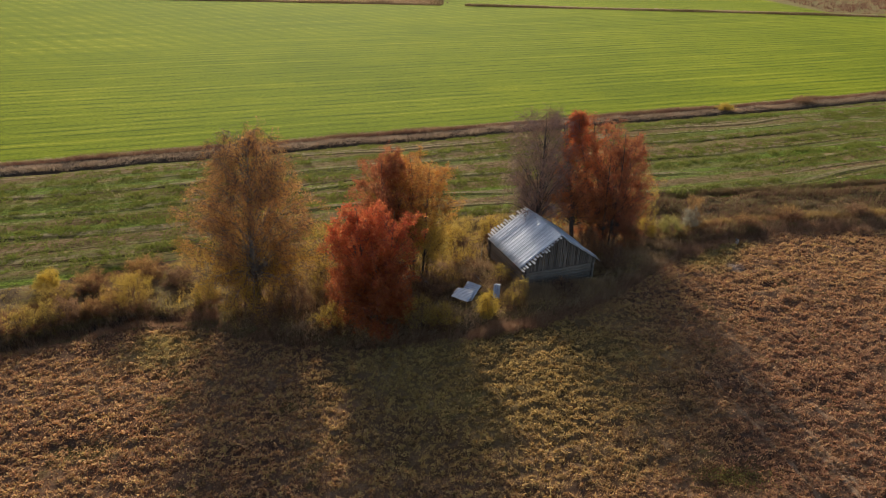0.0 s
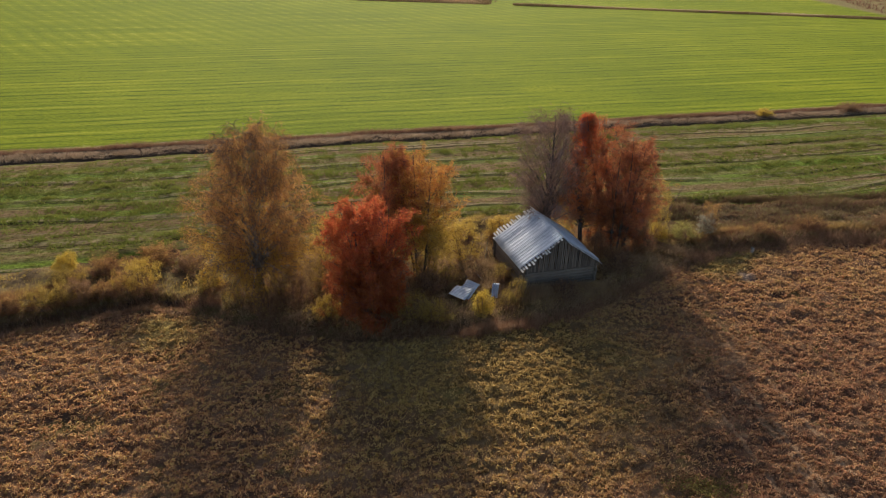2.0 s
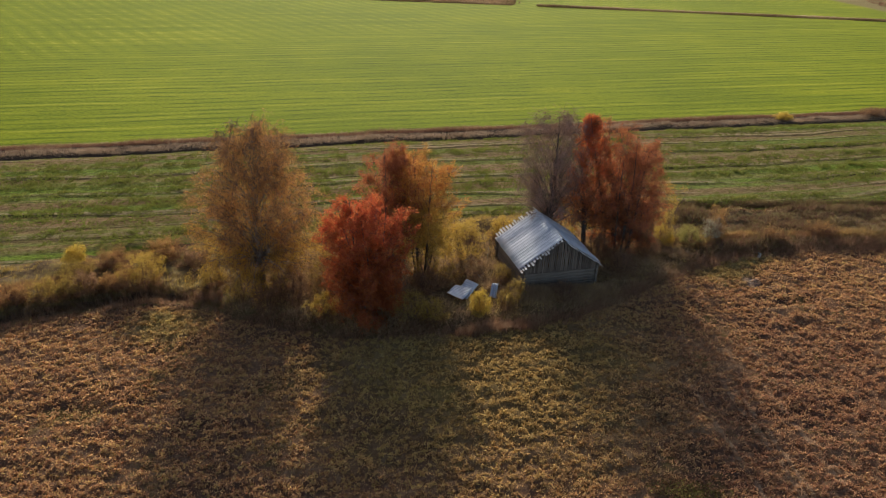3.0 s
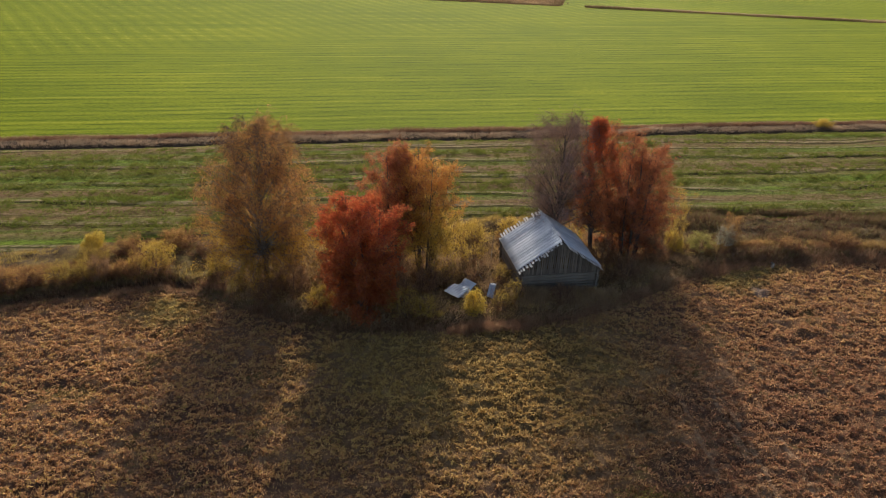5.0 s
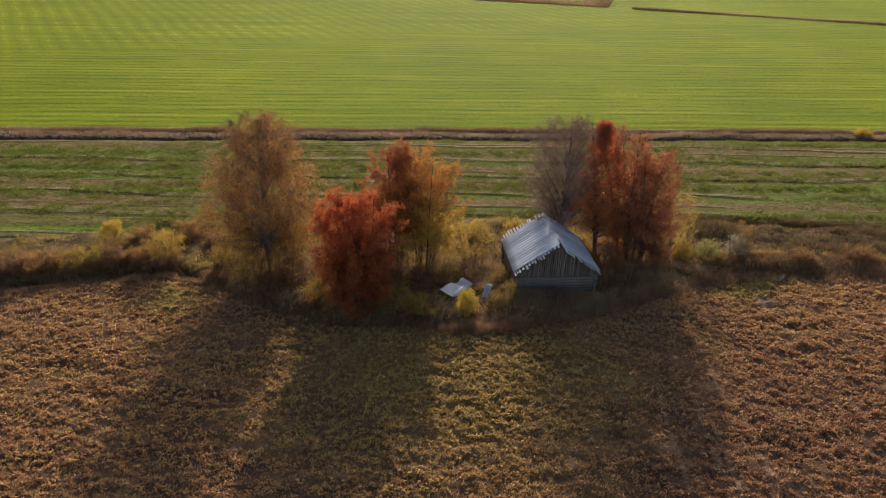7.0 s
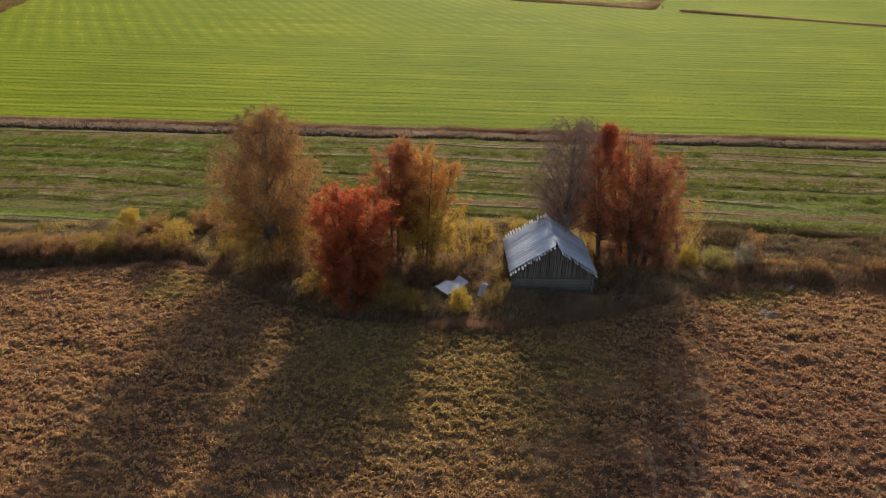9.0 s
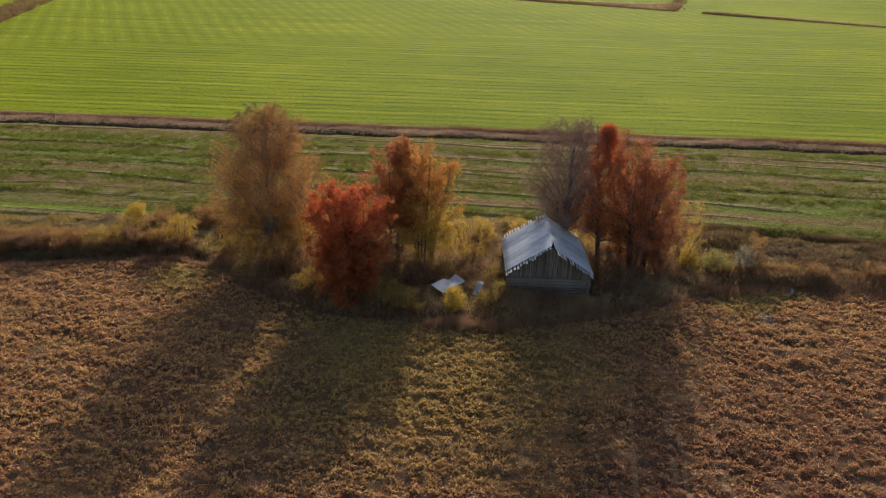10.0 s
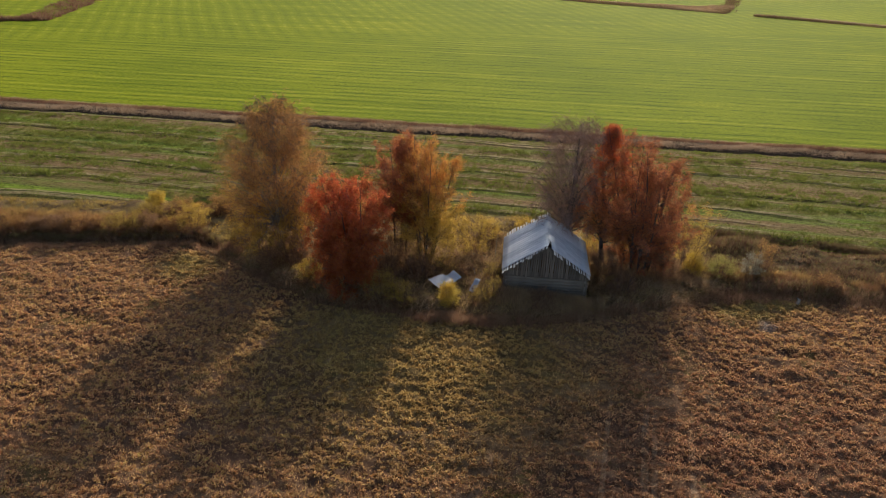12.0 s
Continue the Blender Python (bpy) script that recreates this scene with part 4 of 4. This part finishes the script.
# a ragged row of brush along the near ditch
for i in range(19):
    bu = -26.5 + 1.15 * i + rng_row.uniform(-0.4, 0.4)
    bx, by = to_xy(bu, float(edge_v(np.array(bu))) + 2.5 + rng_row.uniform(-0.3, 0.5))
    size = rng_row.uniform(0.7, 1.2)
    tree("bush", (bx, by), "low russet and yellow brush along the ditch", "shrub", TWIG_BARK, TWIG_BARK, (BROWN_LEAF, OLIVE_LEAF, RUSSET_LEAF, RUSSET_LEAF)[int(rng_row.integers(4))],
         group="bushes on the bank", seed=90 + i, height=1.05 * size, radius=1.05 * size, stems=5, limbs=24, per_twig=10, twig_len=0.3, trunk_r=0.05, **WILLOW)

# ---- grasses ----
STUBBLE_GRASS = grass("stubble_grass", [(0.235, 0.118, 0.08), (0.40, 0.212, 0.12), (0.545, 0.312, 0.155), (0.66, 0.425, 0.195), (0.59, 0.44, 0.145)], 0.8, 0.5, sward=True)
BANK_GRASS = grass("bank_grass", [(0.11, 0.066, 0.04), (0.22, 0.14, 0.065), (0.36, 0.25, 0.08), (0.43, 0.315, 0.085), (0.52, 0.39, 0.14)], 0.9, 0.45, size=(0.3, 1.1, 1))
BROWN_GRASS = grass("brown_bank_weeds", [(0.09, 0.05, 0.04), (0.18, 0.10, 0.068), (0.27, 0.165, 0.10), (0.25, 0.21, 0.08), (0.42, 0.31, 0.19)], 0.9, 0.35, size=(0.22, 1.1, 1))
WEED_GRASS = grass("dead_weeds", [(0.17, 0.105, 0.072), (0.33, 0.215, 0.135), (0.50, 0.34, 0.195), (0.64, 0.48, 0.28)], 0.9, 0.45)
FRINGE_GRASS = grass("fringe_grass", [(0.17, 0.085, 0.06), (0.30, 0.16, 0.10), (0.40, 0.24, 0.145), (0.50, 0.34, 0.2)], 0.5, 0.45)
REED_GRASS = grass("ditch_reeds", [(0.11, 0.05, 0.04), (0.20, 0.095, 0.068), (0.30, 0.165, 0.105), (0.46, 0.32, 0.185)], 0.3, 0.4)
PALE_GRASS = grass("pale_ditch_grass", [(0.28, 0.18, 0.12), (0.46, 0.325, 0.215), (0.60, 0.46, 0.32)], 0.4, 0.5)
MEADOW_GRASS = grass("meadow_grass", [(0.15, 0.125, 0.04), (0.22, 0.215, 0.05), (0.23, 0.27, 0.055), (0.36, 0.29, 0.12)], 0.4)


def scatter(rng, n, u0, u1, v0, v1):
    u, v = rng.uniform(u0, u1, n), rng.uniform(v0, v1, n)
    return u, v


rng = np.random.default_rng(77)
u, v = scatter(rng, 95000, -24, 52, 14, 39)
keep = v < edge_v(u) - 0.05
u, v = u[keep], v[keep]
x, y = to_xy(u, v)
lump = 0.25 * grain(u * 1.6, v * 2.7, 1) + 0.75 * stubble_lump(u, v)
pick = lump > rng.uniform(0.16, 0.42, len(u))
x, y, lump = x[pick], y[pick], lump[pick]
stuff("stubble_tufts", blades(rng, on_ground(x, y), (0.04 + 0.08 * lump) * rng.uniform(0.6, 1.4, len(lump)), 3, 0.14, 0.08, 1.6), STUBBLE_GRASS,
      "short matted brown and olive stubble grass on the field", "grass")
cu, cv = np.meshgrid(np.arange(-24, 52, 0.36), np.arange(14, 39, 0.30), indexing="ij")
cu, cv = cu.ravel() + rng.uniform(-0.2, 0.2, cu.size), cv.ravel() + rng.uniform(-0.17, 0.17, cu.size)
keep = (cv < edge_v(cu) - 0.1) & (grain(cu * 0.9, cv * 1.5, 53) > rng.uniform(0.0, 0.42, cu.size))
cu, cv = cu[keep], cv[keep]
each = 20
ru, rv = np.repeat(cu, each), np.repeat(cv, each)
size = np.repeat(rng.uniform(0.6, 1.3, len(cu)), each)
off = rng.normal(0, 1, (len(ru), 3))
off = unit(off) * (rng.uniform(0.35, 1.0, len(ru)) * size)[:, None]
x, y = to_xy(ru + 0.19 * off[:, 0], rv + 0.14 * off[:, 1])
at = on_ground(x, y)
at[:, 2] += 0.13 * np.abs(off[:, 2])
stuff("stubble_clumps", leaves(rng, at, 0.15, 0.095, 0.0), STUBBLE_GRASS, "curly clumps of withered golden brown grass on the field", "grass")

u, v = scatter(rng, 27000, -34, 70, 30, 48)
left_ditch = (u < -0.5) & (abs(v - edge_v(u) - 1.15) < 0.5)
back_ditch = (u > 33) & (abs(v - back_v(u)) < 0.6)
keep = (v > edge_v(u) + 0.4) & (v < back_v(u) + 0.3) & ~left_ditch & ~back_ditch
u, v = u[keep], v[keep]
x, y = to_xy(u, v)
bx, by = x - BARN_AT[0], y - BARN_AT[1]
ct, st = math.cos(radians(BARN_TURN)), math.sin(radians(BARN_TURN))
lx, ly = bx * ct + by * st, -bx * st + by * ct
clear = ((abs(lx) > HALF + 0.2) | (abs(ly) > LONG + 0.2)) & (np.hypot((x - 1.9) / 1.5, y - 37.9) > 1.0)
u, v, x, y = u[clear], v[clear], x[clear], y[clear]
islet = (u > 1) & (u < 32) & (v < 43.5 + grain(u * 0.5, v * 0.5, 39))
tall = 0.12 + 0.5 * grain(x * 0.6, y * 0.6, 31) ** 2
east = ~islet & (u > 31)
west = ~islet & ~east & (grain(u * 0.3, v * 0.9, 63) > 0.25)
stuff("bank_grass", blades(rng, on_ground(x, y)[west], tall[west], 10, 0.22, 0.026, 0.5), BANK_GRASS, "withered yellowish grass and weeds covering the bank", "grass")
eu, ev = scatter(rng, 16000, 29, 68, 30, 48)
keep = (ev > edge_v(eu) + 0.3) & (ev < back_v(eu) - 0.5)
ex, ey = to_xy(eu[keep], ev[keep])
clump = grain(eu[keep] * 0.28, ev[keep] * 0.75, 61)
stuff("bank_weeds", blades(rng, on_ground(ex, ey), 0.08 + 0.55 * clump ** 3 + 0.16 * grain(ex * 1.3, ey * 1.3, 62), 8, 0.24, 0.055, 0.9), BROWN_GRASS, "brown matted weeds in clumps covering the bank", "weeds")
stuff("dead_weeds", blades(rng, on_ground(x, y)[islet], 0.2 + 0.75 * tall[islet], 16, 0.34, 0.027, 1.6), WEED_GRASS, "tangled grey-brown dead weeds round the barn and trees", "weeds")

u = rng.uniform(-34, 70, 9000)
v = edge_v(u) + rng.normal(0.25, 0.4, 9000)
x, y = to_xy(u, v)
stuff("fringe_grass", blades(rng, on_ground(x, y), 0.12 + 0.2 * step(30, 36, u) + 0.42 * grain(u * 0.5, v, 33) ** 1.5, 8, 0.16, 0.022, 0.7), FRINGE_GRASS,
      "reddish withered grass along the field edge", "grass")

# the shaded foot of the row is painted in by the darker low colours
HEDGE_GRASS = foliage("hedge_grass", [(0.25, 0.145, 0.07), (0.37, 0.24, 0.085), (0.50, 0.36, 0.13)], low=SHADED_STALKS, low_top=0.85)
for u0, u1, off, count, tall in ((-34, -7, 2.7, 2600, 1.0), (-34, -9, 4.4, 1500, 0.9), (33, 68, 1.9, 3000, 0.6)):
    u = rng.uniform(u0, u1, count)
    u = u[grain(u * 0.35, 0 * u + off, 73) > 0.25]
    v = edge_v(u) + off + rng.normal(0, 0.28, len(u)) + 0.5 * (grain(u * 0.3, 0 * u, 74) - 0.5)
    x, y = to_xy(u, v)
    stuff("hedge_grass", blades(rng, on_ground(x, y), tall * (0.35 + 0.55 * grain(u * 0.6, 0 * u, 75)), 11, 0.24, 0.03, 0.45), HEDGE_GRASS,
          "upright golden-tipped withered grass in a row along the bank", "grass")

u = rng.uniform(-34, 0, 4200)
v = edge_v(u) + np.where(rng.uniform(size=4200) < 0.5, 0.62, 1.75) + rng.normal(0, 0.13, 4200)
x, y = to_xy(u, v)
stuff("ditch_lip_grass", blades(rng, on_ground(x, y), 0.12 + 0.3 * grain(u, v, 38), 7, 0.16, 0.027, 0.9), BROWN_GRASS, "brown grass hanging over the near ditch", "grass")
u = rng.uniform(-34, 0, 2600)
v = edge_v(u) + rng.uniform(0.75, 1.65, 2600)
x, y = to_xy(u, v)
stuff("ditch_weeds", blades(rng, on_ground(x, y), 0.3 + 0.5 * grain(u * 0.8, v, 47), 9, 0.2, 0.026, 0.5), FRINGE_GRASS, "dark reddish weeds filling the near ditch", "weeds")
WEED_LEAF = foliage("green_weed_leaves", [(0.12, 0.085, 0.05), (0.19, 0.15, 0.06), (0.34, 0.28, 0.08)])
x, y = 13.0 + rng.normal(0, 0.8, 1100), 23.6 + rng.normal(0, 0.35, 1100)
at = on_ground(x, y)
at[:, 2] += rng.uniform(0.02, 0.2, len(x))
stuff("weed_patch", leaves(rng, at, 0.11, 0.07, 0.1), WEED_LEAF, "low dark brown and yellow-green weeds in the stubble", "weeds")
u = rng.uniform(31, 80, 3400)
v = back_v(u) + 0.75 + np.abs(rng.normal(0, 0.3, 3400))
x, y = to_xy(u, v)
stuff("back_ditch_weeds", blades(rng, on_ground(x, y), 0.12 + 0.3 * grain(u * 0.5, v, 48) ** 1.5, 9, 0.22, 0.028, 0.7), BROWN_GRASS, "brown weeds along the ditch behind the bank", "weeds")
UNDERGROWTH = foliage("undergrowth_leaves", [(0.26, 0.155, 0.085), (0.42, 0.265, 0.12), (0.52, 0.37, 0.12), (0.66, 0.52, 0.20)], patch=0.8)
u, v = scatter(rng, 60000, -2, 33, 31, 46)
keep = (v > edge_v(u) + 0.3) & (grain(u * 0.8, v * 0.8, 67) * grain(u * 2.1, v * 2.1, 68) > rng.uniform(0.12, 0.5, len(u)))
x, y = to_xy(u[keep], v[keep])
bx, by = x - BARN_AT[0], y - BARN_AT[1]
keep = ((abs(bx * ct + by * st) > HALF + 0.2) | (abs(-bx * st + by * ct) > LONG + 0.2)) & (np.hypot((x - 1.9) / 1.5, y - 37.9) > 1.0)
x, y = x[keep], y[keep]
at = on_ground(x, y)
at[:, 2] += rng.uniform(0.05, 0.3, len(x)) + 0.55 * grain(x * 1.2, y * 1.2, 69)
stuff("undergrowth", leaves(rng, at, 0.085, 0.055, 0.2), UNDERGROWTH, "withered olive and brown leaves in the tangle round the barn", "undergrowth")
wx, wy = rng.uniform(-3.2, 3.6, 1500), -LONG - 0.35 - np.abs(rng.normal(0, 0.7, 1500))
x, y = BARN_AT[0] + wx * ct - wy * st, BARN_AT[1] + wx * st + wy * ct
stuff("tall_weeds", blades(rng, on_ground(x, y), 0.25 + 0.6 * grain(x * 0.9, y * 0.9, 64), 9, 0.2, 0.024, 0.45), WEED_GRASS, "tall dead weeds standing before the barn's log wall", "weeds")
x = rng.uniform(1.8, 6.2, 700)
y = 34.35 + 0.36 * (x - 1.8) + rng.normal(0, 0.22, 700)
stuff("tall_grass", blades(rng, on_ground(x, y), 0.3 + 0.35 * grain(x, y, 40), 10, 0.18, 0.022, 0.5), FRINGE_GRASS, "tall reddish tan grass before the scrap metal", "grass")

u = rng.uniform(-75, 110, 10000)
v = 68.8 + rng.uniform(0, 1.25, 10000) + ditch_sway(u)
x, y = to_xy(u, v)
stuff("ditch_grass", blades(rng, on_ground(x, y), 0.12 + 0.32 * grain(u * 0.45, v, 34) ** 1.3, 7, 0.3, 0.035, 1.2), PALE_GRASS, "pale tan grass on the lip of the long ditch", "grass")
u = rng.uniform(-75, 110, 9000)
v = 70.3 + rng.uniform(0, 0.9, 9000) + 0.7 * ditch_sway(u)
x, y = to_xy(u, v)
stuff("ditch_reeds", blades(rng, on_ground(x, y), 0.22 + 0.48 * grain(u * 0.22, v * 0.6, 37) ** 1.6, 7, 0.3, 0.032, 0.7), REED_GRASS, "reddish brown reeds and withered grass along the long ditch", "grass")
u = rng.uniform(-75, 110, 3500)
v = 71.5 + rng.normal(0, 0.22, 3500)
x, y = to_xy(u, v)
stuff("headland_grass", blades(rng, on_ground(x, y), 0.12 + 0.12 * grain(u * 0.5, v, 65), 6, 0.3, 0.04, 1.2), PALE_GRASS, "short straw-coloured grass between ditch and crop", "grass")

u, v = scatter(rng, 100000, -60, 86, 43, 68.2)
keep = v > back_v(u) + 0.8
u, v = u[keep], v[keep]
x, y = to_xy(u, v)
lump = grain(x * 1.1, y * 1.1, 35) * grain(u * 0.05, v * 0.8, 36)
pick = lump > rng.uniform(0.0, 0.34, len(lump))
x, y, lump = x[pick], y[pick], lump[pick]
stuff("meadow_tufts", blades(rng, on_ground(x, y), 0.07 + 0.32 * lump, 4, 0.16, 0.09, 0.9), MEADOW_GRASS, "low green grass tufts in the mown meadow strip", "grass")

n = 7000
x = rng.uniform(-75, 105, n)
x = x[(x < -1) | (x > 5)]
n = len(x)
y = 180.3 + rng.normal(0, 0.55, n) - 0.00028 * (x - 15) ** 2
stuff("far_ditch_grass", blades(rng, on_ground(x, y), 0.2 + 0.45 * grain(x * 0.1, y * 0.1, 41) ** 2, 4, 0.5, 0.13, 0.7), BROWN_GRASS, "brown withered grass along the farthest field ditch", "grass")
y = 182.2 + rng.normal(0, 0.7, n) - 0.00028 * (x - 15) ** 2
stuff("far_bank_grass", blades(rng, on_ground(x, y), 0.1 + 0.25 * grain(x * 0.1, y * 0.1, 42) ** 2, 4, 0.5, 0.13, 0.9), PALE_GRASS, "pale withered grass behind the farthest field ditch", "grass")
k = rng.uniform(0, 1, 2600) ** 0.6
x, y = -34 + 33 * k, 181.5 + rng.uniform(0, 1, 2600) * 11 * k ** 2
stuff("far_corner_weeds", blades(rng, on_ground(x, y), 0.2 + 0.7 * grain(x * 0.2, y * 0.2, 49) ** 2, 5, 0.6, 0.14, 0.7), WEED_GRASS, "brown weeds filling a far field corner", "weeds")

k, w = rng.uniform(0, 1, 3500), rng.uniform(-3.6, 3.6, 3500)
x, y = -112 - 75 * k + 0.85 * w, 89 + 120 * k + 0.53 * w
stuff("far_track_grass", blades(rng, on_ground(x, y), 0.2 + 0.6 * grain(x * 0.2, y * 0.2, 43), 6, 0.5, 0.10, 0.9), REED_GRASS, "brown withered grass along a far field track", "grass")
k = rng.uniform(0, 1, 2500)
x, y = -110 - 60 * k + rng.normal(0, 0.5, 2500), 91.5 - 59 * k + rng.normal(0, 0.5, 2500)
stuff("far_verge_grass", blades(rng, on_ground(x, y), 0.4 + 0.8 * grain(x * 0.3, y * 0.3, 44), 6, 0.4, 0.1, 0.4), REED_GRASS, "dark withered grass along a far field verge", "grass")
k, w = rng.uniform(0, 1, 700), rng.normal(0, 0.8, 700)
x, y = -1.6 - 3.4 * k + w, 181 + 60 * k
stuff("far_divide_grass", blades(rng, on_ground(x, y), 0.2 + 0.5 * grain(x * 0.3, y * 0.3, 45), 6, 0.5, 0.12, 0.6), BROWN_GRASS, "brown reeds along a ditch between far fields", "grass")
x, y = rng.uniform(94, 190, 5000), rng.uniform(183, 290, 5000)
keep = x + 0.25 * y > 140
x, y = x[keep], y[keep]
stuff("far_scrub", blades(rng, on_ground(x, y), 0.3 + 1.8 * grain(x * 0.15, y * 0.15, 46) ** 3, 6, 0.8, 0.16, 0.9), REED_GRASS, "brown scrub and withered weeds on far waste ground", "scrub")
